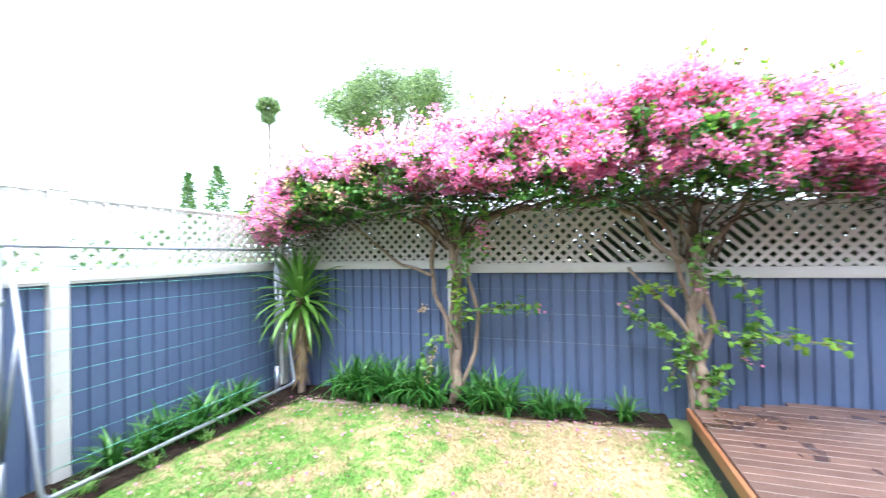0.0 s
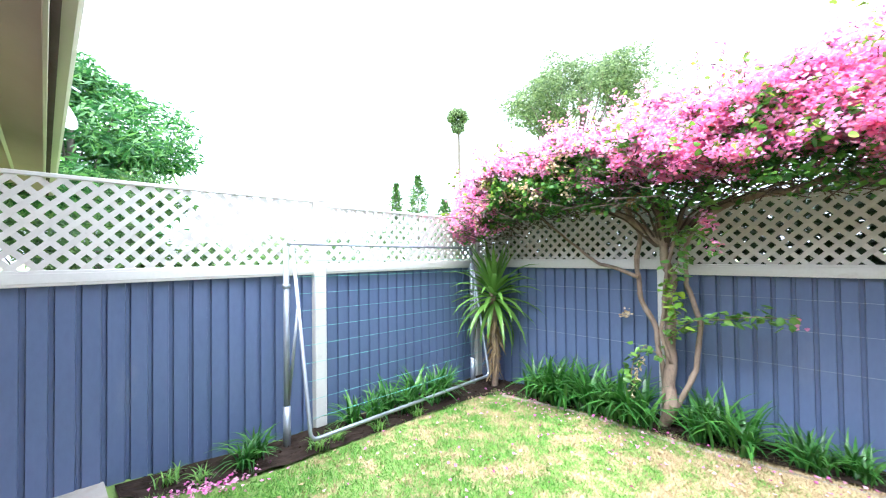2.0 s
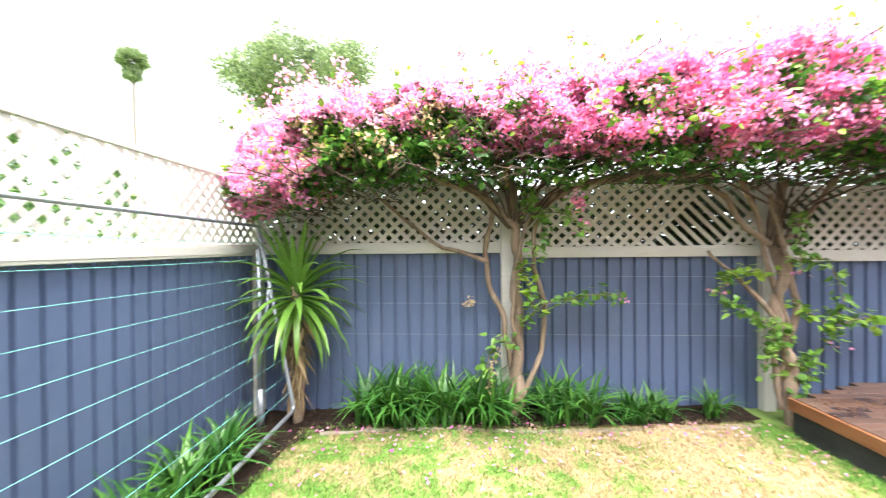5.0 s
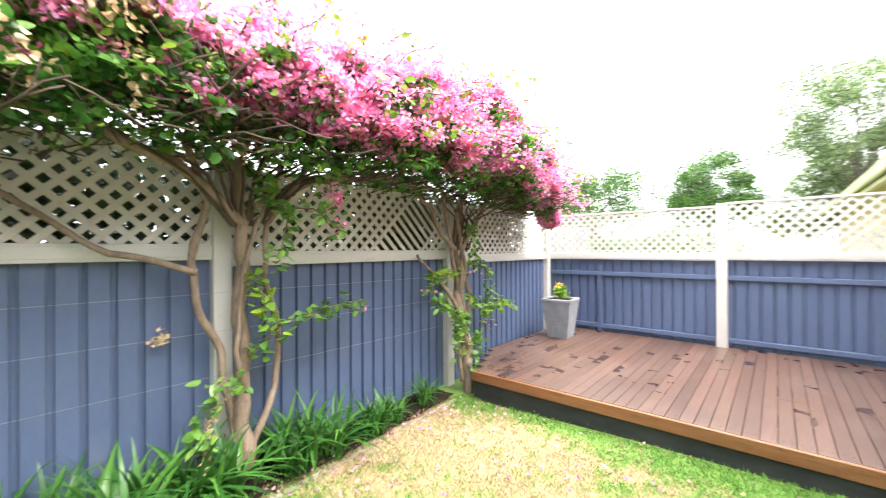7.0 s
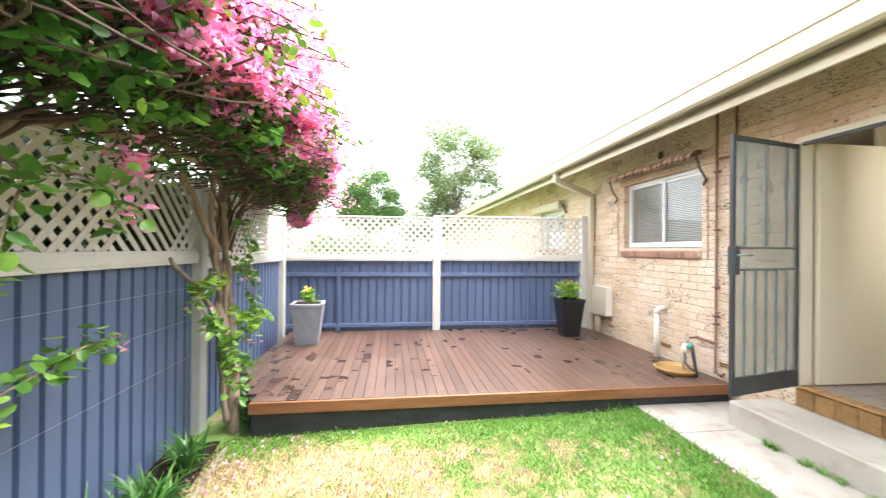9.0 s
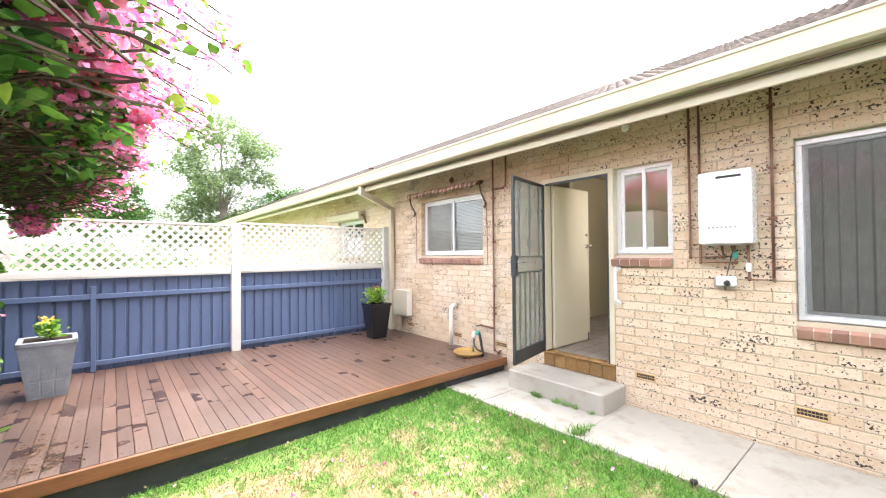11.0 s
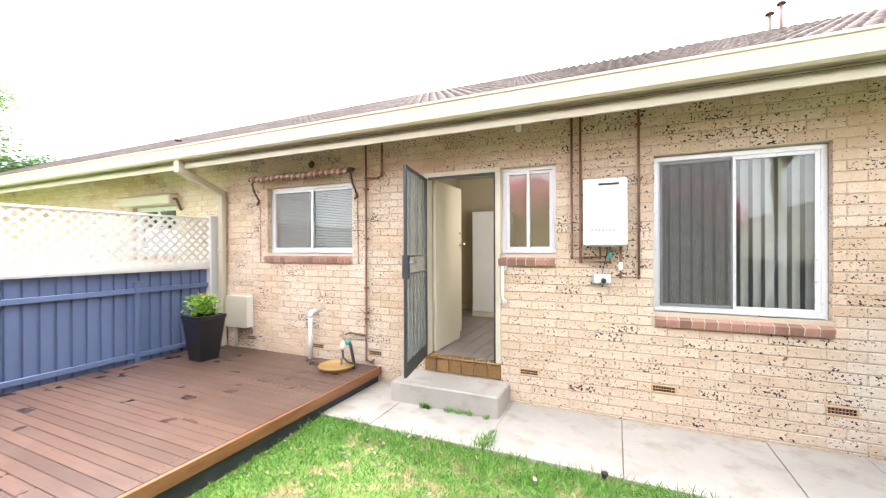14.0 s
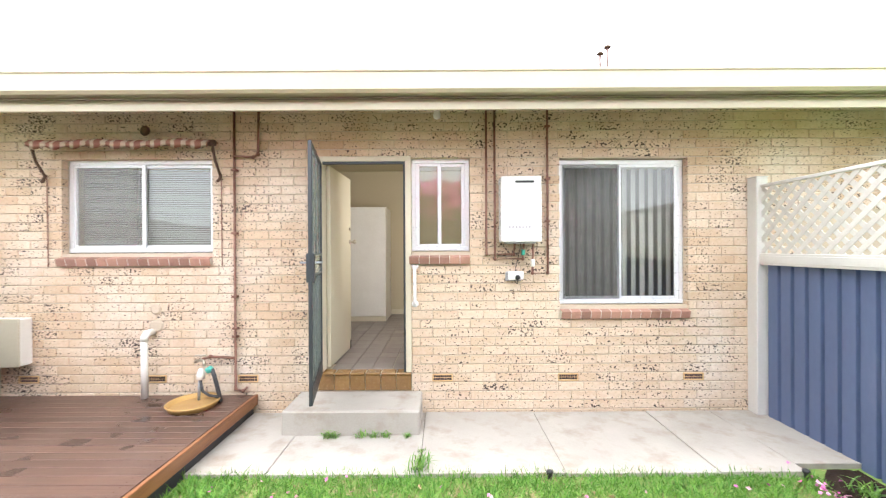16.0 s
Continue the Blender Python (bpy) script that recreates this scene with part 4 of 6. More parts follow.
# water heater
hw = thing("gas_water_heater", "white wall-mounted gas water heater with an exhaust slot", "water heater", (-0.40, 0.0, 1.61))
bmh = bmesh.new()
bmesh.ops.create_cube(bmh, size=1, matrix=Matrix.LocRotScale((0.185, 0.115, 0.30), None, (0.37, 0.17, 0.60)))
bmesh.ops.bevel(bmh, geom=[e for e in bmh.edges], offset=0.018, segments=3, affect="EDGES", profile=0.6)
me = bpy.data.meshes.new("case")
bmh.to_mesh(me)
bmh.free()
me.materials.append(WHITE)
part("case", me, WHITE, hw)
part("exhaust", Geo().box((0.067, 0.196, 0.538), (0.24, 0.204, 0.558), 0.004), BLACKISH, hw, "black exhaust slot")
for i in range(7):
    part("logo_bar", Geo().box((0.282 - i * 0.030, 0.2, 0.128), (0.302 - i * 0.030, 0.2022, 0.146), 0.001), GREYTEXT, hw)
part("print_line", Geo().box((0.19, 0.2, 0.055), (0.30, 0.2022, 0.060), 0.0005), GREYTEXT, hw)
part("print_line", Geo().box((0.06, 0.2, 0.055), (0.15, 0.2022, 0.060), 0.0005), GREYTEXT, hw)
part("wall_plate", Geo().box((0.03, 0.0, 0.02), (0.34, 0.03, 0.58), 0.003), GALV, hw)
part("base_vent", Geo().box((0.05, 0.05, -0.012), (0.32, 0.18, 0.004), 0.004), GREYTEXT, hw)

pp = thing("heater_pipes", "old copper pipes running up the wall beside the heater", "pipe")


def run_pipe(name, pts, r=0.011, mat=COPPER, parent=None):
    p = part(name, Geo().tube(pts, r, 8), mat, parent, smooth=True)
    for i in range(1, len(pts) - 1):
        bpy_pt = pts[i]
        part("elbow", Geo().lathe([(0.005, -r * 1.5), (r * 1.25, -r), (r * 1.45, 0), (r * 1.25, r), (0.005, r * 1.5)], 8, pose(*bpy_pt)), mat, p, smooth=True)
    return p


run_pipe("pipe", [(0.085, 0.03, 2.98), (0.085, 0.03, 1.50), (-0.17, 0.05, 1.50), (-0.17, 0.10, 1.60)], parent=pp)
run_pipe("pipe", [(0.005, 0.03, 2.98), (0.005, 0.03, 1.455), (-0.255, 0.05, 1.455), (-0.255, 0.10, 1.60)], parent=pp)
run_pipe("pipe", [(-0.495, 0.03, 2.98), (-0.495, 0.03, 1.32), (-0.345, 0.05, 1.32), (-0.345, 0.09, 1.60)], parent=pp)
part("valve", Geo().lathe([(0.012, 0), (0.02, 0.01), (0.02, 0.06), (0.012, 0.075)], 10, pose(-0.345, 0.07, 1.38)), WHITE_PVC, pp, "pale tape-wrapped valve", True)
part("valve", Geo().lathe([(0.012, 0), (0.019, 0.01), (0.019, 0.05), (0.012, 0.06)], 10, pose(-0.255, 0.07, 1.49)), TEAL, pp, smooth=True)
for z in (2.7, 2.2, 1.8):
    part("clip", Geo().box((-0.52, 0.0, z), (-0.47, 0.045, z + 0.018), 0.003), COPPER, pp)
so = thing("power_outlet", "white outdoor power outlet with a black plug", "power outlet", (-0.25, 0.0, 1.245))
part("back_box", Geo().box((0, 0, 0), (0.155, 0.045, 0.09), 0.012), GREYTEXT, so)
part("cover", Geo().box((-0.01, 0.045, 0.01), (0.135, 0.075, 0.095), 0.012), WHITE, so)
part("plug", Geo().lathe([(0.022, 0), (0.024, 0.03), (0.008, 0.05)], 10, pose(0.05, 0.07, 0.03, -70, 0, 0)), BLACKISH, so, smooth=True)
part("cable", Geo().tube([(0.05, 0.10, 0.02), (0.06, 0.11, -0.02), (0.075, 0.07, 0.0), (0.06, 0.03, 0.12), (0.02, 0.04, 0.3), (0.02, 0.08, 0.37)], 0.004, 6), RUBBER, so, smooth=True)

pl = thing("supply_pipes", "old copper pipes down the wall to the garden tap", "pipe")
run_pipe("pipe", [(2.47, 0.03, 2.98), (2.47, 0.03, 0.235), (2.40, 0.03, 0.215), (2.36, 0.03, 0.25)], 0.012, COPPER, pl)
run_pipe("pipe", [(2.235, 0.03, 2.98), (2.245, 0.03, 2.46), (2.29, 0.035, 2.43), (2.47, 0.035, 2.44)], 0.012, COPPER, pl)
run_pipe("pipe", [(2.47, 0.035, 0.53), (2.70, 0.04, 0.545), (2.79, 0.09, 0.52)], 0.012, COPPER, pl)
for z in (2.3, 1.7, 1.1, 0.8, 0.72):
    part("clip", Geo().box((2.445, 0.0, z), (2.495, 0.05, z + 0.02), 0.003), COPPER, pl)

gb = thing("grab_bar", "white grab bar fixed upright beside the door", "grab bar", (0.765, 0.0, 1.03))
part("bar", Geo().tube([(0, 0.0, 0), (0, 0.05, 0.01), (0, 0.055, 0.05), (0, 0.055, 0.31), (0, 0.05, 0.35), (0, 0.0, 0.36)], 0.016, 10), WHITE, gb, smooth=True)
for z in (0, 0.36):
    part("flange", Geo().lathe([(0.034, 0), (0.034, 0.008), (0.018, 0.014)], 16, pose(0, 0, z, -90, 0, 0)), WHITE, gb, smooth=True)

lb = thing("eave_light", "bare pale bulb hanging under the eaves", "light bulb", (0.545, 0.27, 2.72))
part("bulb", Geo().lathe([(0.006, -0.02), (0.028, -0.008), (0.034, 0.02), (0.026, 0.05), (0.016, 0.075)], 14), WHITE_PVC, lb, smooth=True)
part("holder", Geo().lathe([(0.018, 0.07), (0.02, 0.11), (0.035, 0.125), (0.035, 0.165)], 14), WHITE_PVC, lb, smooth=True)

mb = thing("meter_box", "cream metal meter box on the brick wall", "meter box", (4.42, 0.0, 0.48))
part("case", Geo().box((0, 0, 0), (0.40, 0.115, 0.44), 0.008), WHITE_PVC, mb)
part("lid", Geo().box((-0.006, 0.117, -0.004), (0.406, 0.135, 0.446), 0.006), CREAM, mb)
part("conduit", Geo().tube([(0.30, 0.05, 0.0), (0.30, 0.05, -0.30)], 0.03, 10), CREAM, mb, smooth=True)

vp = thing("vent_pipe", "white plastic pipe bent into a mortar patch", "pipe", (3.28, 0.10, 0.178))
part("pipe", Geo().tube([(0, 0, 0), (0, 0, 0.55)], 0.029, 16), WHITE_PVC, vp, smooth=True)
part("bend", Geo().tube([(0, 0, 0.53), (0, 0, 0.565), (0, -0.03, 0.595), (-0.01, -0.10, 0.60)], 0.033, 14), WHITE_PVC, vp, smooth=True)
bmp = bmesh.new()
for cx, cz, rx, rz in ((3.235, 0.83, 0.07, 0.06), (3.24, 0.99, 0.05, 0.055)):
    ring = [bmp.verts.new((cx + rx * (1 + 0.25 * noise.noise(Vector((a, cz, 0)))) * math.cos(a), 0.006, cz + rz * math.sin(a))) for a in [k * math.pi / 8 for k in range(16)]]
    top = [bmp.verts.new((cx + (p.co.x - cx) * 0.7, 0.016, cz + (p.co.z - cz) * 0.7)) for p in ring]
    low = [bmp.verts.new((p.co.x, -0.01, p.co.z)) for p in ring]
    bmp.faces.new(top)
    for k in range(16):
        bmp.faces.new((ring[k], ring[(k + 1) % 16], top[(k + 1) % 16], top[k]))
        bmp.faces.new((low[k], low[(k + 1) % 16], ring[(k + 1) % 16], ring[k]))
me = bpy.data.meshes.new("mortar_patch")
bmesh.ops.recalc_face_normals(bmp, faces=bmp.faces)
bmp.to_mesh(me)
bmp.free()
me.materials.append(MORTAR)
part("mortar_patch", me, MORTAR, vp).matrix_basis = pose(-3.28, -0.10, -0.178)

# ---- deck ----
DZ = 0.178
dk = thing("deck", "low deck of worn reddish-brown hardwood boards", "deck", kind="structure")
bw = 0.094
n = 52
rr = random.Random(11)
for i in range(n):
    y0 = 0.03 + i * bw
    # the corner by the vine is cut away
    x0 = 2.30 + 0.012 * (i / n) + max(0.0, y0 + bw - 4.55) * 2.2
    z = DZ + rr.uniform(-0.0015, 0.001)
    part("board", Geo().box((x0, y0 + 0.0018, z - 0.022), (5.16, y0 + bw - 0.0018, z), 0.002), DECK, dk)
part("edge_board", Geo().box((2.262, 0.02, DZ - 0.095), (2.294, 4.54, DZ + 0.002), 0.004), DECK_EDGE, dk)
part("kickboard", Geo().box((2.30, 0.03, -0.16), (2.32, 4.53, DZ - 0.024), 0.003).box((0, -0.01, -0.16), (0.92, 0.01, DZ - 0.024), 0.003, pose(2.32, 4.52, 0, 0, 0, 24)), KICK, dk)
for y, jx in ((0.4, 2.33), (1.3, 2.33), (2.2, 2.33), (3.1, 2.33), (4.0, 2.33), (4.8, 3.1)):
    part("joist", Geo().box((jx, y, 0.04), (5.12, y + 0.045, DZ - 0.026), 0.003), KICK, dk)
for x, by1 in ((2.40, 4.4), (3.3, 4.85), (4.2, 4.9), (5.05, 4.9)):
    part("bearer", Geo().box((x, 0.1, -0.12), (x + 0.06, by1, 0.036), 0.003), KICK, dk)
nail = Geo()
for i in range(n):
    for x in ((2.38, 3.32, 4.22, 5.06) if i < 47 else (3.32, 4.22, 5.06)):
        for q in (0.025, 0.069):
            nail.lathe([(0.005, 0.0), (0.004, 0.0016)], 6, pose(x, 0.03 + i * bw + q, DZ - 0.0005))
tagged(part("nail_heads", nail, RUST, dk), kind="stuff")

# tap and basin
bs = thing("drain_basin", "round ochre plastic basin let into the deck", "basin", (2.70, 0.30, DZ))
part("bowl", Geo().lathe([(0.185, 0.0), (0.20, 0.03), (0.212, 0.045), (0.205, 0.052), (0.19, 0.045), (0.172, 0.012)], 32), BASIN, bs, smooth=True)
# bottom in a darker ochre, the shade inside the bowl painted in
part("bottom", Geo().lathe([(0.174, 0.016), (0.12, 0.013), (0.004, 0.012)], 32), surface("shaded_ochre", (0.30, 0.175, 0.065), (0.40, 0.245, 0.09), 7, 50, 0.45, bump=0.05), bs, "ochre bottom with shade put into its colour")
tp = thing("garden_tap", "brass garden tap with timer, teal connector and black hose", "tap", (2.68, 0.17, DZ))
part("body", Geo().tube([(0.12, -0.06, 0.34), (0.06, -0.04, 0.36), (0.0, 0.0, 0.36), (-0.01, 0.02, 0.32)], 0.014, 10), BRASS, tp, smooth=True)
part("handle", Geo().box((0.0, -0.03, 0.40), (0.10, -0.018, 0.415), 0.004).tube([(0.05, -0.024, 0.36), (0.05, -0.024, 0.41)], 0.008, 8), BRASS, tp)
part("timer", Geo().lathe([(0.02, 0.2), (0.034, 0.21), (0.036, 0.25), (0.03, 0.27), (0.018, 0.30)], 14, pose(0.02, 0.02, 0.0)), WHITE_PVC, tp, "pale round tap timer", True)
part("connector", Geo().lathe([(0.012, 0.0), (0.028, 0.006), (0.028, 0.05), (0.012, 0.06)], 12, pose(-0.04, 0.03, 0.28, 0, -60, 0)), TEAL, tp, "teal plastic connector", True)
part("hose", Geo().tube([(-0.085, 0.03, 0.30), (-0.11, 0.035, 0.24), (-0.15, 0.04, 0.10), (-0.17, 0.045, 0.02), (-0.16, 0.05, 0.0)], 0.018, 10), RUBBER, tp, smooth=True)
part("hose", Geo().tube([(0.03, 0.02, 0.22), (0.0, 0.03, 0.10), (-0.06, 0.03, 0.06), (-0.14, 0.04, 0.05)], 0.012, 8), RUBBER, tp, smooth=True)
part("standpipe", Geo().tube([(0.04, 0.02, 0.0), (0.03, 0.02, 0.21)], 0.012, 8), GALV, tp, smooth=True)


# pots
def square_pot(name, label, mat, at, low, top, h, turn, relief):
    p = thing(name, label, "plant pot", at, turn)
    body = Geo().frustum(low, top, 0.0, h - 0.045)
    b = part("body", body, mat, p)
    rim = Geo()
    for m in (pose(0, 0, 0), pose(0, 0, 0, 0, 0, 90), pose(0, 0, 0, 0, 0, 180), pose(0, 0, 0, 0, 0, 270)):
        rim.box((-top - 0.012, top - 0.03, h - 0.045), (top + 0.012, top + 0.012, h), 0.006, m)
    part("rim", rim, mat, p)
    part("soil", Geo().box((-top + 0.02, -top + 0.02, h - 0.05), (top - 0.02, top - 0.02, h - 0.02), 0.01), MULCH, p)
    if relief:
        for s in range(4):
            m = pose(0, 0, 0, 0, 0, 90 * s)
            for k, (z0, z1) in enumerate(((0.03, 0.17), (0.19, 0.36))):
                for j in (-1, 0, 1):
                    w0 = low + (top - low) * (z0 + z1) / 2 / h
                    t = math.degrees(math.atan2(top - low, h))
                    mm = m @ pose(j * w0 * 0.62, -(low + (top - low) * z0 / h), z0, t, 0, 0)
                    part("panel", Geo().box((-w0 * 0.28, -0.004, 0.0), (w0 * 0.28, 0.004, z1 - z0), 0.003, mm), mat, b)
    return p


rng = np.random.default_rng(21)
for at, low, top, h, nm, lab, mat, turn, rel, nn, fl_n in (
        ((4.40, 4.50, DZ), 0.14, 0.205, 0.56, "grey_planter", "grey stone-look square planter with a small flowering plant", POT_GREY, 4, True, 170, 7),
        ((4.54, 0.65, DZ), 0.118, 0.175, 0.57, "black_planter", "tapered glossy black square planter with a green plant", POT_BLACK, -3, False, 420, 4)):
    square_pot(nm, lab, mat, at, low, top, h, turn, rel)
    pt = thing("potted_plant", "small green plant with yellow-orange flowers in a planter", "plant", (at[0], at[1], at[2] + h - 0.02))
    wide = 0.08 if rel else 0.13
    tallp = 0.18 if rel else 0.24
    stems = Geo()
    for i in range(9):
        a = i * 0.7
        stems.tube([(0, 0, 0), (wide * 0.5 * math.cos(a), wide * 0.5 * math.sin(a), tallp * 0.5), (wide * math.cos(a), wide * math.sin(a), tallp)], 0.004, 5)
    part("stems", stems, STRAP, pt)
    b0 = np.stack([rng.normal(0, wide * 0.6, nn), rng.normal(0, wide * 0.6, nn), rng.uniform(0.02, tallp, nn)], 1)
    part("leaves", cards("leaves", LIGHT_LEAF, b0, rng_dirs(rng, nn, -0.1, 0.9), rng_dirs(rng, nn), rng.uniform(0.04, 0.075, nn), rng.uniform(0.022, 0.04, nn)), None, pt)
    b0 = np.stack([rng.normal(0, wide * 0.5, fl_n * 4), rng.normal(0, wide * 0.5, fl_n * 4), tallp + rng.uniform(-0.01, 0.05, fl_n * 4)], 1)
    tagged(part("flowers", cards("flowers", FLOWER, b0, rng_dirs(rng, fl_n * 4, 0, 0.9), rng_dirs(rng, fl_n * 4), np.full(fl_n * 4, 0.03), np.full(fl_n * 4, 0.022)), None, pt, "small yellow-orange flowers"), kind="stuff")


# ---- fences ----
def clip_poly(poly, x0, x1, z0, z1):
    for ax, lim, sgn in ((0, x0, 1), (0, x1, -1), (1, z0, 1), (1, z1, -1)):
        out = []
        for i, p in enumerate(poly):
            q = poly[(i + 1) % len(poly)]
            a, b = sgn * (p[ax] - lim), sgn * (q[ax] - lim)
            if a >= 0:
                out.append(p)
            if (a >= 0) != (b >= 0):
                t = a / (a - b)
                out.append((p[0] + (q[0] - p[0]) * t, p[1] + (q[1] - p[1]) * t))
        poly = out
        if len(poly) < 3:
            return None
    return poly


def lattice(parent, u0, u1, z0, z1, gap=None):
    """Crossed diagonal slats between u0 and u1; gap: a stretch where one layer is missing."""
    la = part("lattice", Geo().box((u0, -0.03, z1 - 0.006), (u1, 0.012, z1 + 0.022), 0.004), OFFWHITE, parent, "cream lattice panel with a capping rail")
    hgt, w = z1 - z0, 0.038 * math.sqrt(2)
    step = 0.118
    for layer, sgn in ((0, 1), (1, -1)):
        u = u0 - hgt - 0.1
        while u < u1 + hgt:
            a, b = (u, u + hgt) if sgn > 0 else (u + hgt, u)
            poly = clip_poly([(a - w / 2, z0), (a + w / 2, z0), (b + w / 2, z1), (b - w / 2, z1)], u0, u1, z0, z1)
            mid = (a + b) / 2
            u += step
            if poly is None or (gap and layer and gap[0] < mid < gap[1]):
                continue
            part("slat", Geo().prism(poly, 0.006, pose(0, -0.012 + layer * 0.0065, 0)), LATTICE, la)


def sheet(parent, u0, u1, z0, z1, y):
    """Trapezoid-ribbed steel sheet."""
    prof, u = [], u0
    for k in range(int((u1 - u0) / 0.132) + 1):
        for du, dy in ((0.0, 0.0), (0.092, 0.0), (0.098, -0.026), (0.121, -0.026), (0.128, 0.0)):
            if u + du <= u1 and (not prof or u + du > prof[-1][0] + 1e-6):
                prof.append((u + du, y + dy))
        u += 0.132
    if prof[-1][0] < u1 - 0.001:
        prof.append((u1, prof[-1][1]))
    g = Geo()
    k = len(prof)
    vs = [(a, b, z) for z in (z0, z1) for a, b in prof] + [(a, b - 0.003, z) for z in (z0, z1) for a, b in prof]
    fs = [(i, i + 1, k + i + 1, k + i) for i in range(k - 1)] + [(2 * k + i, 3 * k + i, 3 * k + i + 1, 2 * k + i + 1) for i in range(k - 1)]
    fs += [(k + i, k + i + 1, 3 * k + i + 1, 3 * k + i) for i in range(k - 1)]
    g.add(vs, fs)
    part("steel_sheet", g, BLUE, parent, "blue ribbed steel sheet")


def fence(name, label, at, turn, posts, panels, back=False, z0=-0.25):
    """Local x runs along the fence, local +y faces the yard."""
    f = thing(name, label, "fence", at, turn)
    for u, top in posts:
        p = part("post", Geo().box((u - 0.06, -0.06, z0), (u + 0.06, 0.045, top), 0.006), OFFWHITE, f)
        part("cap", Geo().box((u - 0.063, -0.063, top), (u + 0.063, 0.048, top + 0.012), 0.004), OFFWHITE, p)
    for u0, u1, rz, top, gap in panels:
        part("rail", Geo().box((u0, -0.035, rz), (u1, 0.02, rz + 0.105), 0.004).box((u0, 0.02, rz + 0.02), (u1, 0.026, rz + 0.085), 0.002), OFFWHITE, f)
        lattice(f, u0, u1, rz + 0.105, top, gap)
        sheet(f, u0, u1, z0, rz + 0.02, -0.05 if back else -0.03)
        if back:
            for z in (1.04, 0.235):
                part("blue_rail", Geo().box((u0, -0.045, z), (u1, -0.005, z + 0.06), 0.004), BLUE, f)
            part("strut", Geo().box((back, -0.047, z0), (back + 0.05, 0.004, 1.19), 0.004), BLUE, f) if u0 < back < u1 else None
    return f


fence("fence", "blue steel fence topped with cream lattice behind the vine", (0, 5.02, 0), 180,
      [(2.47, 2.10), (-0.01, 2.12), (-2.465, 2.06), (-5.03, 2.03)],
      [(0.05, 2.42, 1.395, 2.07, None), (-2.405, -0.07, 1.345, 2.02, (-2.30, -1.62)), (-4.97, -2.525, 1.29, 1.98, (-3.0, -2.6))])
fence("fence", "blue steel fence topped with cream lattice beside the clothesline", (-2.45, 0, 0), -90,
      [(-2.55, 2.115), (-0.06, 2.20)], [(-4.99, -2.61, 1.39, 2.07, None), (-2.49, -0.12, 1.39, 2.11, None)])
fr = fence("fence", "blue steel fence with rails and cream lattice behind the deck", (5.14, 0, 0), 90,
           [(0.10, 2.06), (2.64, 2.02)], [(2.70, 5.13, 1.29, 1.985, None), (0.16, 2.58, 1.30, 2.02, None)], back=4.16)
part("strut", Geo().box((1.07, -0.047, -0.2), (1.12, 0.004, 1.19), 0.004), BLUE, fr)

# ---- clothesline ----
cl = thing("clothesline", "galvanised fold-down clothesline with green lines, folded down", "clothesline")
PX = -2.27
for y, zt in ((2.14, 1.665), (4.70, 1.45)):
    gz = fall(y, PX)
    p = part("post", Geo().tube([(PX, y, gz - 0.1), (PX, y, zt)], 0.026, 12), GALV, cl, smooth=True)
    part("collar", Geo().lathe([(0.025, 0), (0.036, 0.004), (0.036, 0.035), (0.025, 0.04)], 12, pose(PX, y, zt - 0.38)), GALV, p, smooth=True)
    part("ground_socket", Geo().tube([(PX, y, gz - 0.1), (PX, y, gz + 0.34)], 0.033, 12), GALV, p, smooth=True)
top_a, top_b = Vector((-2.25, 2.19, 1.67)), Vector((-2.25, 4.66, 1.64))
bot_a, bot_b = Vector((-1.92, 2.19, 0.03)), Vector((-1.92, 4.60, 0.03))


def bent(a, b, c, r=0.07, n=6):
    """Rounded corner at b between a and c."""
    u, v = (a - b).normalized(), (c - b).normalized()
    return [b + u * r * (1 - t) ** 2 + v * r * t * t for t in [i / n for i in range(n + 1)]]


loop = [top_a] + bent(top_a, bot_a, bot_b) + bent(bot_a, bot_b, top_b) + [top_b]
part("frame", Geo().tube(loop, 0.017, 10), GALV, cl, smooth=True)
part("top_bar", Geo().tube([(-2.26, 2.16, 1.685), (-2.26, 4.70, 1.655)], 0.013, 10), GALV, cl, smooth=True)
part("stay", Geo().tube([(-2.15, 2.19, 1.12), (-2.26, 2.15, 0.26)], 0.014, 8), GALV, cl, smooth=True)
part("stay", Geo().tube([(-2.15, 4.63, 1.12), (-2.26, 4.69, 0.22)], 0.014, 8), GALV, cl, smooth=True)
for i in range(10):
    t = (i + 0.9) / 11
    a, b = top_a.lerp(bot_a, t), top_b.lerp(bot_b, t)
    mid = (a + b) / 2 - Vector((0, 0, 0.008))
    part("line", Geo().tube([a, mid, b], 0.0017, 5), CORD, cl)

# wires strained along the back fence
tw = thing("fence_wires", "thin pale wires strained along the steel sheets", "wire")
for z in (0.62, 0.92, 1.18):
    part("wire", Geo().tube([(-2.2, 4.99, z), (0.0, 4.975, z - 0.01), (2.3, 4.99, z - 0.03)], 0.0016, 4), GALV, tw)


# ---- bougainvillea ----
def wobble(pts, amp, seed, k=5):
    """Finer, irregular polyline through the points."""
    out = []
    pts = [Vector(p) for p in pts]
    for a, b in zip(pts, pts[1:]):
        for i in range(k):
            p = a.lerp(b, i / k)
            out.append(p + amp * Vector(noise.noise_vector(p * 4 + Vector((seed, 0, 0)))))
    return out + [pts[-1]]


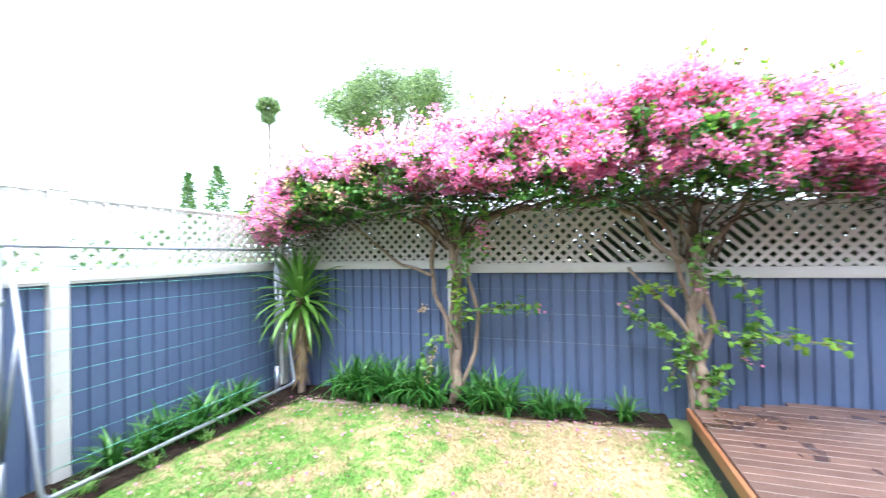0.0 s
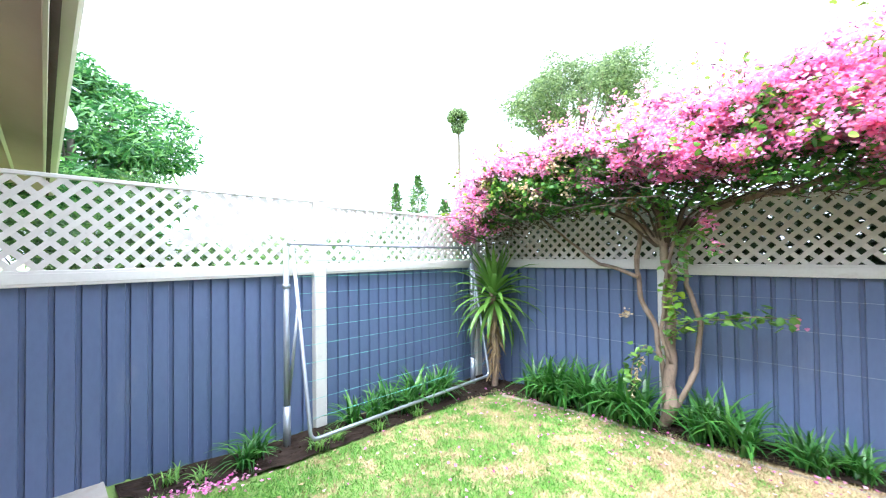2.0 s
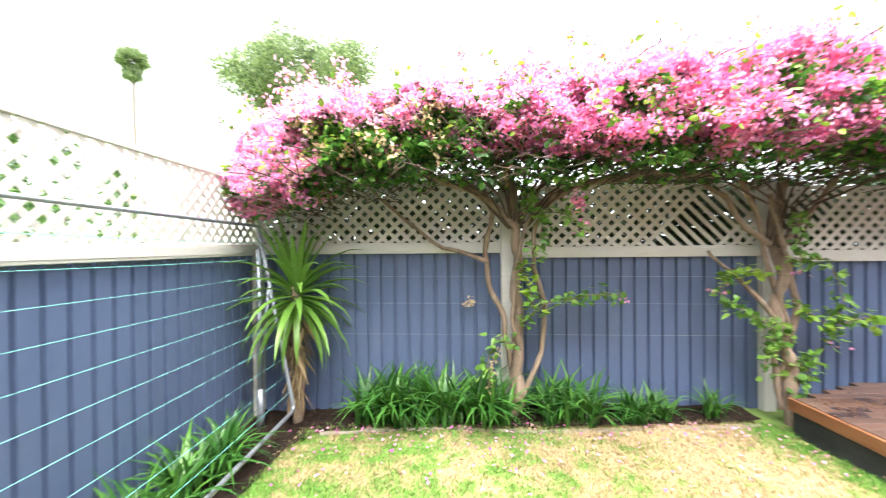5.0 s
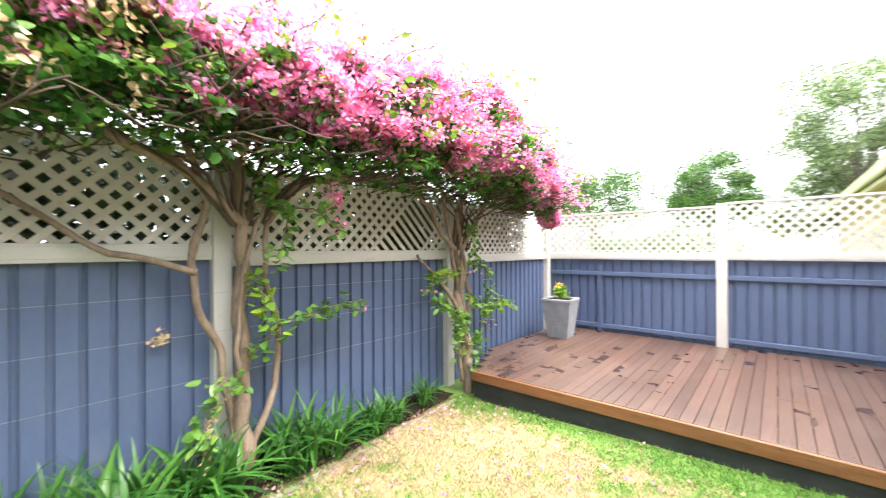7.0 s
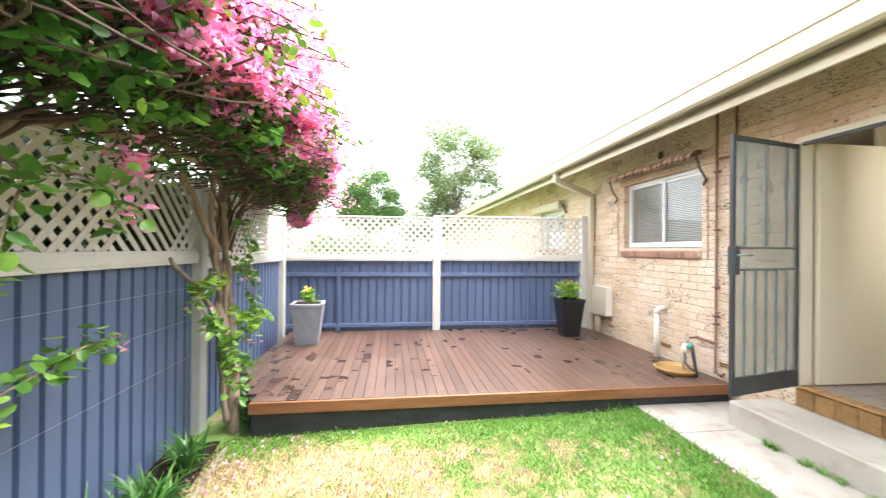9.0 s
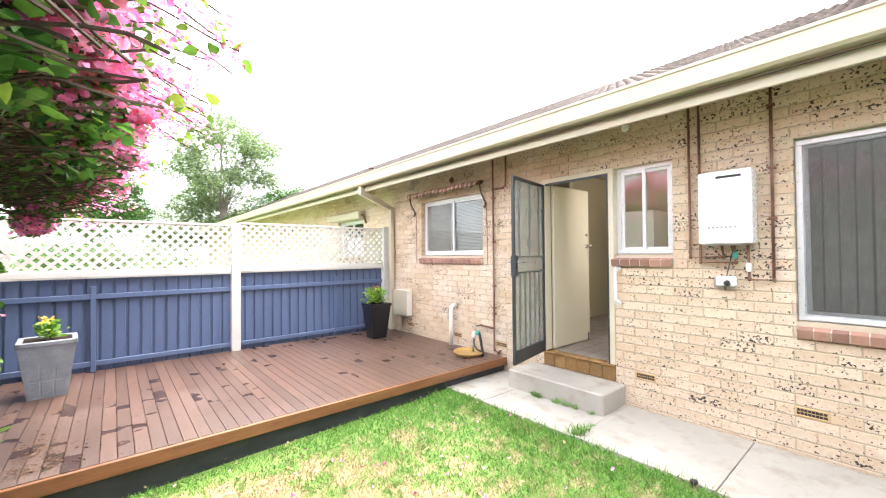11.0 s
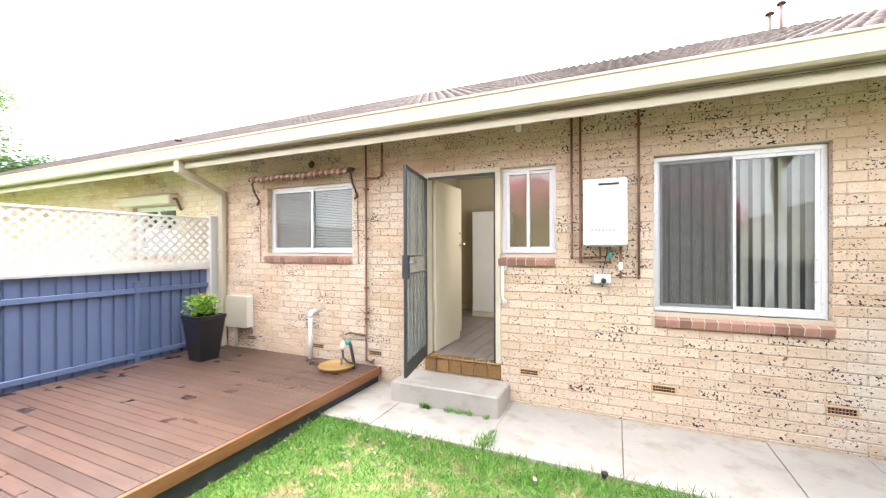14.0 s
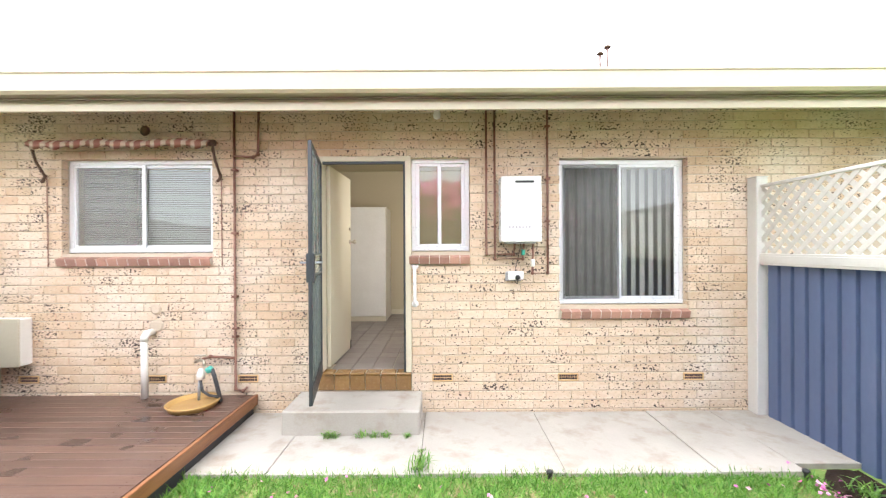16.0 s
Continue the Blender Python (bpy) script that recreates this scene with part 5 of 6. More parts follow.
def limb(parent, pts, r0, r1, seed, name="limb", n=8):
    line = wobble(pts, r0 * 1.0, seed, 7)
    k = len(line) - 1
    rad = [(r0 + (r1 - r0) * i / k) * (1 + 0.22 * noise.noise(p * 9 + Vector((seed, 5, 0))) + 0.12 * noise.noise(p * 27)) for i, p in enumerate(line)]
    return part(name, Geo().tube(line, rad, n), BARK if r0 > 0.02 else TWIG, parent, smooth=True)


HULL_ROWS = [(-2.45, 1.78, 2.22, 4.55), (-2.15, 1.62, 2.55, 4.35), (-1.8, 1.66, 2.66, 4.20), (-1.3, 1.84, 2.70, 4.10), (-0.6, 1.95, 2.78, 4.14), (0.2, 1.95, 2.86, 4.12), (0.9, 1.93, 2.93, 3.98),
             (1.6, 1.95, 3.04, 3.96), (2.4, 1.93, 3.06, 3.96), (3.1, 1.90, 2.84, 4.07), (3.7, 1.86, 2.60, 4.25), (4.1, 1.78, 2.36, 4.44), (4.35, 1.70, 2.10, 4.55)]


def hull(x):
    ks = np.array(HULL_ROWS)
    return [float(np.interp(x, ks[:, 0], ks[:, i])) for i in (1, 2, 3)]


def crown_points(rng, n, x0, x1, inner):
    """Points in the hanging crown, most near its skin; also how far round from the underside (0) over the front to the top (1)."""
    out, rim = [], []
    while len(out) < n:
        x = rng.uniform(x0, x1)
        lo, hi, front = hull(x)
        a = rng.uniform(-0.95, 3.0)
        lump = 0.95 + 0.34 * noise.noise(Vector((x * 2.3, a * 1.5, 3.0))) + 0.32 * noise.noise(Vector((x * 6.0, a * 4.0, 9.0)))
        r = lump * (rng.uniform(0.35, 1.0) if rng.random() < inner else rng.uniform(0.86, 1.04))
        yc, zc = (front + 5.25) / 2, lo + (hi - lo) * 0.40
        ry = (5.25 - front) / 2
        z = zc + r * math.sin(a) * ((hi - zc) if math.sin(a) > 0 else (zc - lo))
        y = yc - r * math.cos(a) * ry
        if z < 1.95 and y > 4.88:
            continue
        if x < -0.55 and y < 4.22 and z < 2.1 and x > -1.5:
            continue
        out.append((x, y, z))
        rim.append((a + 0.95) / 3.95)
    return np.array(out), np.array(rim)


def vine(x0, x1, seed, label, trunk_x):
    rng = np.random.default_rng(seed)
    v = thing("bougainvillea", label, "bougainvillea", (trunk_x, 4.8, fall(4.8)))
    v.matrix_basis = pose(0, 0, 0)
    span = x1 - x0
    # leaves: dark ones throughout, light young ones painting in the light over front and top
    n = int(4900 * span)
    p, rim = crown_points(rng, n, x0, x1, 0.18)
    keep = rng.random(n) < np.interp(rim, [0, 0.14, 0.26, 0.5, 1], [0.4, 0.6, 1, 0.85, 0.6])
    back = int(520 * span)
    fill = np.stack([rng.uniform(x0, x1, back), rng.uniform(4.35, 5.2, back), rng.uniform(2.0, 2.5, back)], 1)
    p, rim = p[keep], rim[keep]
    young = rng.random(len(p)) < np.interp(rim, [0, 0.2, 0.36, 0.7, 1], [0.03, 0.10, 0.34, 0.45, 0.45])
    for name, mat, q, big in (("leaves", LEAF, np.concatenate([p[~young], fill[(fill[:, 0] > -1.9) & (fill[:, 0] < 4.0)]]), 1.0), ("lit_young_leaves", LIGHT_LEAF, p[young], 0.8)):
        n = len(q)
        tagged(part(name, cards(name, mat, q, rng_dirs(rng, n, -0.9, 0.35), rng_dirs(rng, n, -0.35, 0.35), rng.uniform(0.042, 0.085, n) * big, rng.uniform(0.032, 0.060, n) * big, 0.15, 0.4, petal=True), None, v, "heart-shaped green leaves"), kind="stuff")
    # bracts in clusters, most on the top and front
    m = int(900 * span)
    c, rim = crown_points(rng, m * 3, x0, x1, 0.0)
    fl = np.array([noise.noise(Vector(q) * 2.0 + Vector((7, 0, 0))) + 1.0 * noise.noise(Vector(q) * 6.5) for q in c])
    # green shows through below the top over the second trunk; the free ends flower low down
    bare = 1.3 * np.exp(-((c[:, 0] - 2.6) / 0.55) ** 2) * (rim < 0.60) + 0.5 * np.exp(-((c[:, 0] + 0.4) / 0.5) ** 2) * (rim < 0.45)
    low = np.interp(c[:, 0], [-2.2, -1.5, -1.2, 0.3, 0.7, 4.0], [-0.05, 0.0, 0.12, 0.12, 0.02, -0.02])
    keep = (rng.random(len(c)) < np.clip((rim - low) * 2.8 + fl * 2.6 - bare, 0.0, 0.95)) & (rim > low)
    c = c[keep]
    c[:, 2] += 0.02
    c = c[~((c[:, 0] > -1.4) & (c[:, 0] < 0.25) & (c[:, 1] < 4.15) & (c[:, 2] < 2.30))]
    per = 24
    # paler bracts towards the top and -x put the strong light into the colour
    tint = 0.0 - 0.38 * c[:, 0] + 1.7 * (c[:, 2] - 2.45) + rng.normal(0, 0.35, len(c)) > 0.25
    for name, mat, pick in (("bloom", BRACT, ~tint), ("lit_bloom", LIT_BRACT, tint)):
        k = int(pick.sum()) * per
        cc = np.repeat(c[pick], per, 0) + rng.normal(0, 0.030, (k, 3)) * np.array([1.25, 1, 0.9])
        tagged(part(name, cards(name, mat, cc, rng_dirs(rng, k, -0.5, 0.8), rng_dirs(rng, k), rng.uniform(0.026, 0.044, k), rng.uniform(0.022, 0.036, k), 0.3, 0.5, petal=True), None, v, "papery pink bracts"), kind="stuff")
    # faded clusters on the lower edge
    c, rim = crown_points(rng, 70 if x0 < 0 else 12, max(x0, -1.9), -0.5 if x0 < 0 else x0 + 0.4, 0.0)
    c = c[(rim > 0.14) & (rim < 0.5)] + np.array([0, -0.05, 0])
    k = len(c) * 24
    cc = np.repeat(c, 24, 0) + rng.normal(0, 0.04, (k, 3))
    part("faded_bloom", cards("faded_bloom", FADED, cc, rng_dirs(rng, k, -0.8, 0.5), rng_dirs(rng, k), rng.uniform(0.025, 0.042, k), rng.uniform(0.02, 0.034, k), 0.3, 0.5, rounded=True), None, v, "faded straw-coloured bracts")["kind"] = "stuff"
    # twigs inside
    tg = Geo()
    for i in range(int(115 * span)):
        x = rng.uniform(max(x0, -1.95), min(x1, 3.8))
        lo, hi, front = hull(x)
        y, z = rng.uniform(4.3, 5.15), rng.uniform(lo + 0.02, lo + 0.34)
        a = rng.uniform(-0.7, 0.7)
        q = [Vector((x, y, z)), Vector((x + 0.25 * a, y - 0.18, z + 0.04)), Vector((x + 0.6 * a, y - rng.uniform(0.2, 0.5), z + rng.uniform(-0.05, 0.2)))]
        tg.tube(wobble(q, 0.03, i, 3), 0.005, 4)
    tagged(part("twig_tangle", tg, TWIG, v, "tangle of bare brown twigs"), kind="stuff")
    # arching canes that break the outline, flowering towards their ends
    cane, cf, clf = Geo(), [], []
    for i in range(int(48 * span)):
        x = rng.uniform(x0 + 0.1, x1 - 0.1)
        lo, hi, front = hull(x)
        a = rng.uniform(-0.3, 2.4)
        yc, zc, ry = (front + 5.25) / 2, lo + (hi - lo) * 0.4, (5.25 - front) / 2
        e0 = Vector((x, yc - 0.6 * ry * math.cos(a), zc + 0.6 * math.sin(a) * (hi - zc)))
        out = Vector((rng.uniform(-0.5, 0.5), -math.cos(a), 0.6 * max(0.0, math.sin(a)) + 0.1)).normalized()
        ln = rng.uniform(0.28, 0.72)
        tip = e0 + out * ln + Vector((0, 0, -0.16 * ln))
        if -1.7 < tip.x < 0.25 and tip.y < 4.2 and tip.z < 2.45:
            continue
        w = wobble([e0, e0 + out * ln * 0.55 + Vector((0, 0, 0.05)), tip], 0.03, i + 200, 5)
        cane.tube(w, 0.0035, 4)
        for s in w[4:]:
            cf += [s] * int(rng.integers(2, 9))
            clf += [s] * int(rng.integers(0, 2))
    tagged(part("cane_tangle", cane, TWIG, v, "thin arching canes"), kind="stuff")
    k = len(cf)
    tagged(part("cane_bloom", cards("cane_bloom", BRACT, np.array(cf) + rng.normal(0, 0.032, (k, 3)), rng_dirs(rng, k, -0.6, 0.8), rng_dirs(rng, k), rng.uniform(0.024, 0.04, k), rng.uniform(0.02, 0.032, k), 0.3, 0.5, petal=True), None, v, "papery pink bracts"), kind="stuff")
    k = len(clf)
    tagged(part("cane_leaves", cards("cane_leaves", LIGHT_LEAF, np.array(clf) + rng.normal(0, 0.025, (k, 3)), rng_dirs(rng, k, -0.8, 0.5), rng_dirs(rng, k), rng.uniform(0.04, 0.07, k), rng.uniform(0.03, 0.045, k), 0.15, 0.4, rounded=True), None, v, "pale green leaves"), kind="stuff")
    # upright young shoots
    sb, sdir = [], []
    for i in range(int(3 * span)):
        x = rng.uniform(x0 + 0.2, x1 - 0.2)
        lo, hi, front = hull(x)
        y = rng.uniform(front + 0.3, 4.8)
        q = [Vector((x, y, hi - 0.25)), Vector((x + rng.uniform(-0.05, 0.05), y, hi)), Vector((x + rng.uniform(-0.15, 0.15), y + rng.uniform(-0.1, 0.1), hi + rng.uniform(0.05, 0.28)))]
        w = wobble(q, 0.02, i + 50, 4)
        part("shoot", Geo().tube(w, 0.003, 4), SPEAR, v)
        for s in w[3:]:
            for _ in range(3):
                sb.append(s)
    k = len(sb)
    part("shoot_leaves", cards("shoot_leaves", LIGHT_LEAF, np.array(sb), rng_dirs(rng, k, -0.3, 0.6), rng_dirs(rng, k), rng.uniform(0.03, 0.06, k), rng.uniform(0.02, 0.035, k), 0.15, 0.4, rounded=True), None, v, "pale young leaves on shoots")["kind"] = "stuff"
    return v, rng


def sprays(v, rng, chains, name="side_shoot"):
    """Leafy shoots that grow from the stems."""
    for ci, (pts, nl, pink) in enumerate(chains):
        w = wobble(pts, 0.03, ci + 31, 6)
        part(name, Geo().tube(w, 0.005, 5), BARK, v)
        k = int(nl * 1.25)
        ii = rng.integers(0, len(w), k)
        b = np.array([w[i] for i in ii]) + rng.normal(0, 0.035, (k, 3))
        part("shoot_leaves", cards("shoot_leaves", LIGHT_LEAF if ci % 3 == 2 else SPEAR, b, rng_dirs(rng, k, -0.8, 0.4), rng_dirs(rng, k, -0.3, 0.3), rng.uniform(0.05, 0.088, k), rng.uniform(0.04, 0.066, k), 0.12, 0.4, rounded=True), None, v)["kind"] = "stuff"
        if pink:
            b = np.repeat(np.array([w[-1]]), pink, 0) + rng.normal(0, 0.035, (pink, 3))
            part("bloom", cards("bloom", BRACT, b, rng_dirs(rng, pink, -0.5, 0.6), rng_dirs(rng, pink), rng.uniform(0.03, 0.045, pink), rng.uniform(0.025, 0.036, pink), 0.3, 0.5, rounded=True), None, v)["kind"] = "stuff"


GZ = fall(4.8) - 0.06
v1, rng = vine(-2.45, 1.0, 41, "old bougainvillea with pink bracts spilling over the lattice", 0.1)
limb(v1, [(0.03, 4.82, GZ), (0.06, 4.83, 0.12), (0.10, 4.85, 0.46), (0.075, 4.86, 0.85), (0.12, 4.86, 1.2), (0.09, 4.84, 1.46), (0.05, 4.80, 1.73), (0.0, 4.74, 2.05)], 0.058, 0.040, 1, "trunk", 12)
limb(v1, [(0.04, 4.84, 0.1), (0.02, 4.89, 0.47), (-0.05, 4.89, 0.79), (-0.16, 4.88, 1.10), (-0.21, 4.88, 1.39), (-0.14, 4.80, 1.78), (-0.3, 4.7, 2.1)], 0.028, 0.022, 2)
limb(v1, [(0.08, 4.82, 0.0), (0.16, 4.84, 0.13), (0.31, 4.85, 0.48), (0.335, 4.86, 0.93), (0.23, 4.86, 1.26), (0.26, 4.82, 1.65), (0.5, 4.65, 2.1)], 0.026, 0.020, 3)
limb(v1, [(0.10, 4.83, 0.5), (0.03, 4.80, 0.8), (0.06, 4.80, 1.2), (0.14, 4.78, 1.6), (0.3, 4.7, 2.05)], 0.021, 0.016, 12)
limb(v1, [(-0.18, 4.86, 1.32), (-0.6, 4.92, 1.45), (-1.0, 4.92, 1.75), (-1.3, 4.8, 2.05)], 0.022, 0.012, 4)
limb(v1, [(0.10, 4.80, 1.65), (-0.3, 4.75, 1.95), (-0.8, 4.6, 2.1), (-1.5, 4.5, 2.05)], 0.04, 0.015, 5)
limb(v1, [(0.12, 4.78, 1.75), (0.6, 4.8, 2.0), (1.2, 4.7, 2.08), (1.8, 4.7, 2.05)], 0.04, 0.02, 6)
for i in range(11):
    limb(v1, [(0.0 + 0.015 * i, 4.80, 1.62), (-0.25 + 0.07 * i, 4.72 - 0.02 * (i % 3), 1.9 + 0.02 * (i % 4)), (-0.8 + 0.19 * i, 4.55, 2.15), (-1.2 + 0.27 * i, 4.3, 2.45)], 0.013, 0.005, 20 + i, n=6)
sprays(v1, rng, [([(0.1, 4.76, 0.75), (0.3, 4.7, 0.95), (0.6, 4.72, 1.0), (1.0, 4.74, 1.02)], 75, 5), ([(0.05, 4.76, 0.55), (-0.1, 4.7, 0.65), (-0.18, 4.68, 0.5), (-0.2, 4.68, 0.3)], 40, 0),
                 ([(0.1, 4.75, 1.3), (0.15, 4.68, 1.15), (0.2, 4.68, 0.9)], 45, 0), ([(0.15, 4.72, 1.75), (0.4, 4.5, 1.75), (0.55, 4.4, 1.6)], 40, 14), ([(0.1, 4.72, 2.0), (0.25, 4.55, 1.7), (0.2, 4.6, 1.4)], 60, 0)])
for cx, cy, cz in ((-0.17, 4.36, 2.18), (-0.05, 4.34, 2.30), (-0.22, 4.38, 2.32), (-0.10, 4.42, 2.08), (0.02, 4.45, 2.16), (-0.30, 4.34, 2.42), (-0.02, 4.30, 2.40)):
    k = 46
    b = np.array([cx, cy, cz]) + rng.normal(0, 0.032, (k, 3)) * np.array([1, 1, 1.5])
    tagged(part("dead_bract_bunch", cards("dead_bract_bunch", DRY, b, rng_dirs(rng, k, -1.0, 0.1), rng_dirs(rng, k), rng.uniform(0.026, 0.045, k), rng.uniform(0.02, 0.034, k), 0.35, 0.5, petal=True), None, v1, "bunch of dead brown bracts"), kind="stuff")
sprays(v1, rng, [([(0.44, 4.5, 2.1), (0.47, 4.42, 1.95), (0.49, 4.37, 1.80)], 22, 46), ([(1.40, 4.55, 2.28), (1.42, 4.46, 2.14)], 14, 30)], "hanging_shoot")
k = 60
u = rng.random(k)
b = np.stack([-0.12 - 0.10 * u, 4.70 - 0.02 * u, 0.56 - 0.42 * u], 1) + rng.normal(0, 0.014, (k, 3))
tagged(part("dead_bract_bunch", cards("dead_bract_bunch", FADED, b, rng_dirs(rng, k, -1.0, 0.0), rng_dirs(rng, k), rng.uniform(0.025, 0.042, k), rng.uniform(0.016, 0.028, k), 0.35, 0.5, petal=True), None, v1, "dangling string of straw-coloured bracts"), kind="stuff")
tb = thing("dry_twig", "small dry tan flower head hanging on a wire", "twig", (-0.355, 4.955, 0.92))
k = 34
b = rng.normal(0, 0.022, (k, 3))
part("bloom", cards("bloom", FADED, b, rng_dirs(rng, k), rng_dirs(rng, k), np.full(k, 0.035), np.full(k, 0.024), 0.3, 0.5), None, tb)
v2, rng = vine(1.0, 4.35, 43, "twisted bougainvillea with bright pink bracts over the deck corner", 2.44)
limb(v2, [(2.44, 4.72, GZ), (2.46, 4.74, 0.3), (2.38, 4.78, 0.75), (2.46, 4.82, 1.15), (2.38, 4.85, 1.5), (2.48, 4.80, 2.05)], 0.052, 0.038, 7, "trunk", 12)
limb(v2, [(2.50, 4.78, 0.0), (2.40, 4.76, 0.35), (2.50, 4.78, 0.7), (2.38, 4.78, 1.05), (2.46, 4.80, 1.4), (2.3, 4.76, 1.9)], 0.027, 0.022, 13)
limb(v2, [(2.40, 4.76, 0.0), (2.35, 4.80, 0.4), (2.46, 4.82, 0.85), (2.31, 4.82, 1.3), (2.22, 4.82, 1.75), (1.98, 4.70, 2.1)], 0.029, 0.021, 8)
limb(v2, [(2.46, 4.76, 0.5), (2.54, 4.80, 0.9), (2.44, 4.80, 1.4), (2.64, 4.80, 1.7), (2.88, 4.70, 2.1)], 0.03, 0.02, 9)
limb(v2, [(2.38, 4.80, 0.75), (2.20, 4.82, 1.0), (2.03, 4.86, 1.2), (1.88, 4.95, 1.4)], 0.026, 0.014, 10)
limb(v2, [(2.33, 4.82, 1.45), (2.13, 4.82, 1.6), (1.98, 4.85, 1.9), (1.58, 4.80, 2.1)], 0.03, 0.018, 11)
for i in range(9):
    limb(v2, [(2.31 + 0.035 * i, 4.82, 1.45), (2.33 + 0.04 * i + 0.05 * math.sin(i), 4.80 - 0.02 * (i % 3), 1.8), (1.68 + 0.2 * i, 4.66, 2.1), (1.3 + 0.32 * i, 4.38, 2.4)], 0.013, 0.005, 40 + i, n=6)
sprays(v2, rng, [([(2.43, 4.72, 0.6), (2.18, 4.70, 0.8), (1.98, 4.72, 0.9), (1.80, 4.72, 1.05)], 70, 3), ([(2.43, 4.70, 0.35), (2.58, 4.68, 0.5), (2.48, 4.68, 0.15), (2.53, 4.68, -0.02)], 85, 0),
                 ([(2.46, 4.74, 0.95), (2.78, 4.70, 0.75), (3.13, 4.72, 0.8), (3.48, 4.76, 0.72)], 80, 0), ([(2.46, 4.74, 1.35), (2.73, 4.70, 1.3), (2.88, 4.70, 1.0), (2.78, 4.72, 0.6)], 80, 4),
                 ([(2.38, 4.74, 0.75), (2.23, 4.68, 0.55), (2.16, 4.66, 0.35)], 45, 0), ([(2.33, 4.76, 1.2), (1.98, 4.76, 1.25), (1.88, 4.76, 1.05)], 45, 2), ([(2.48, 4.70, 1.75), (2.38, 4.60, 1.55), (2.43, 4.60, 1.2)], 40, 4)])


# ---- strap-leaved clumps ----
def strap_clump(seed, n, length, width, mat):
    rng = random.Random(seed)
    g = Geo()
    for i in range(n):
        a = rng.uniform(0, 2 * math.pi)
        ln, lean = length * rng.uniform(0.6, 1.1), rng.uniform(0.3, 1.3)
        w = width * rng.uniform(0.75, 1.15)
        c, s = math.cos(a), math.sin(a)
        bx, by = rng.gauss(0, 0.035), rng.gauss(0, 0.035)
        vs = []
        k = 6
        for j in range(k + 1):
            t = j / k
            out = ln * (0.12 * t + lean * 0.62 * t * t)
            z = ln * (t * (1.0 - 0.22 * lean) - lean * 0.40 * t ** 3)
            ww = w * (0.6 + 0.4 * math.sin(math.pi * min(1, t * 1.2))) * (1 - t ** 4)
            for q, lift in ((-1, 0.25), (0, 0.0), (1, 0.25)):
                vs.append((bx + c * out - s * q * ww / 2, by + s * out + c * q * ww / 2, z + lift * ww))
        fs = []
        for j in range(k):
            for q in (0, 1):
                fs.append((j * 3 + q, j * 3 + q + 1, j * 3 + q + 4, j * 3 + q + 3))
        g.add(vs, fs)
    return g


clumps = []
for s in range(4):
    me = strap_clump(60 + s, (40, 52, 44, 36)[s], 0.50, 0.027, STRAP).mesh("foliage", STRAP, True)
    clumps.append(me)
rr = random.Random(17)
spots = [(-1.30, 4.80), (-1.08, 4.74), (-0.86, 4.82), (-0.66, 4.72), (-0.46, 4.80), (-0.28, 4.70), (-0.95, 4.68), (-0.55, 4.66), (-0.12, 4.68), (0.34, 4.70), (0.52, 4.80), (0.66, 4.68), (1.02, 4.74), (1.12, 4.70),
         (1.30, 4.82), (1.36, 4.74), (1.80, 4.84), (-0.75, 4.90), (0.36, 4.90), (-2.2, 2.78), (-2.14, 2.98), (-2.2, 3.2), (-2.12, 3.42), (-2.2, 3.62), (-2.14, 3.85), (-2.2, 4.05), (-2.22, 1.86), (-2.14, 1.74)]
for i, (x, y) in enumerate(spots):
    c = thing("strap_leaf_plant", "glossy green clump of arching strap leaves in mulch", "plant", group="strap-leaved clumps in the beds")
    ob = new("foliage", clumps[i % 4])
    ob.parent = c
    s = rr.uniform(1.0, 1.35) * (1.2 if i < 9 else 1) * (0.75 if i >= 26 else 1) * (0.72 if 12 <= i < 17 else 1)
    c.matrix_basis = pose(x, y - (0.05 if y > 4.5 else 0), fall(y, x) - 0.01, 0, 0, rr.uniform(0, 360)) @ Matrix.Diagonal((s, s, s, 1))

# yucca in the corner
yc = thing("yucca", "spiky yucca with a skirt of dead leaves in the corner bed", "yucca", (-1.96, 4.78, fall(4.76, -1.9) - 0.03))
part("trunk", Geo().tube(wobble([(0, 0, 0), (0.02, 0, 0.4), (0.0, 0.0, 0.8), (-0.01, -0.01, 1.28)], 0.02, 3), 0.045, 9), BARK, yc, smooth=True)
rr = random.Random(29)
for i in range(78):
    u = i / 77
    a = i * 2.399 + rr.uniform(-0.2, 0.2)
    el = radians(-48 + 130 * u ** 1.1 + rr.uniform(-9, 9))
    ln = rr.uniform(0.52, 0.70) * (1.08 if el > 0.8 else 1)
    w = rr.uniform(0.056, 0.074)
    c, s = math.cos(a), math.sin(a)
    vs, fs = [], []
    z0 = 1.08 + 0.24 * u
    for j in range(6):
        t = j / 5
        e = el - 0.34 * t * t * (1.0 if el < 0.9 else 0.3)
        r = ln * t * math.cos(e) + 0.03
        z = z0 + ln * t * math.sin(e)
        ww = w * min(1, 0.55 + t * 1.6) * (1 - t ** 3 * 0.97)
        for q, lift in ((-1, 0.3), (0, 0), (1, 0.3)):
            vs.append((c * r - s * q * ww / 2, s * r + c * q * ww / 2, z + lift * ww))
    for j in range(5):
        for q in (0, 1):
            fs.append((j * 3 + q, j * 3 + q + 1, j * 3 + q + 4, j * 3 + q + 3))
    part("leaf", Geo().add(vs, fs), SPEAR, yc, smooth=True)
rng = np.random.default_rng(71)
k = 170
b = np.stack([rng.normal(0, 0.045, k), rng.normal(0, 0.03, k), rng.uniform(0.25, 1.0, k)], 1)
d = rng_dirs(rng, k, -1.0, -0.72)
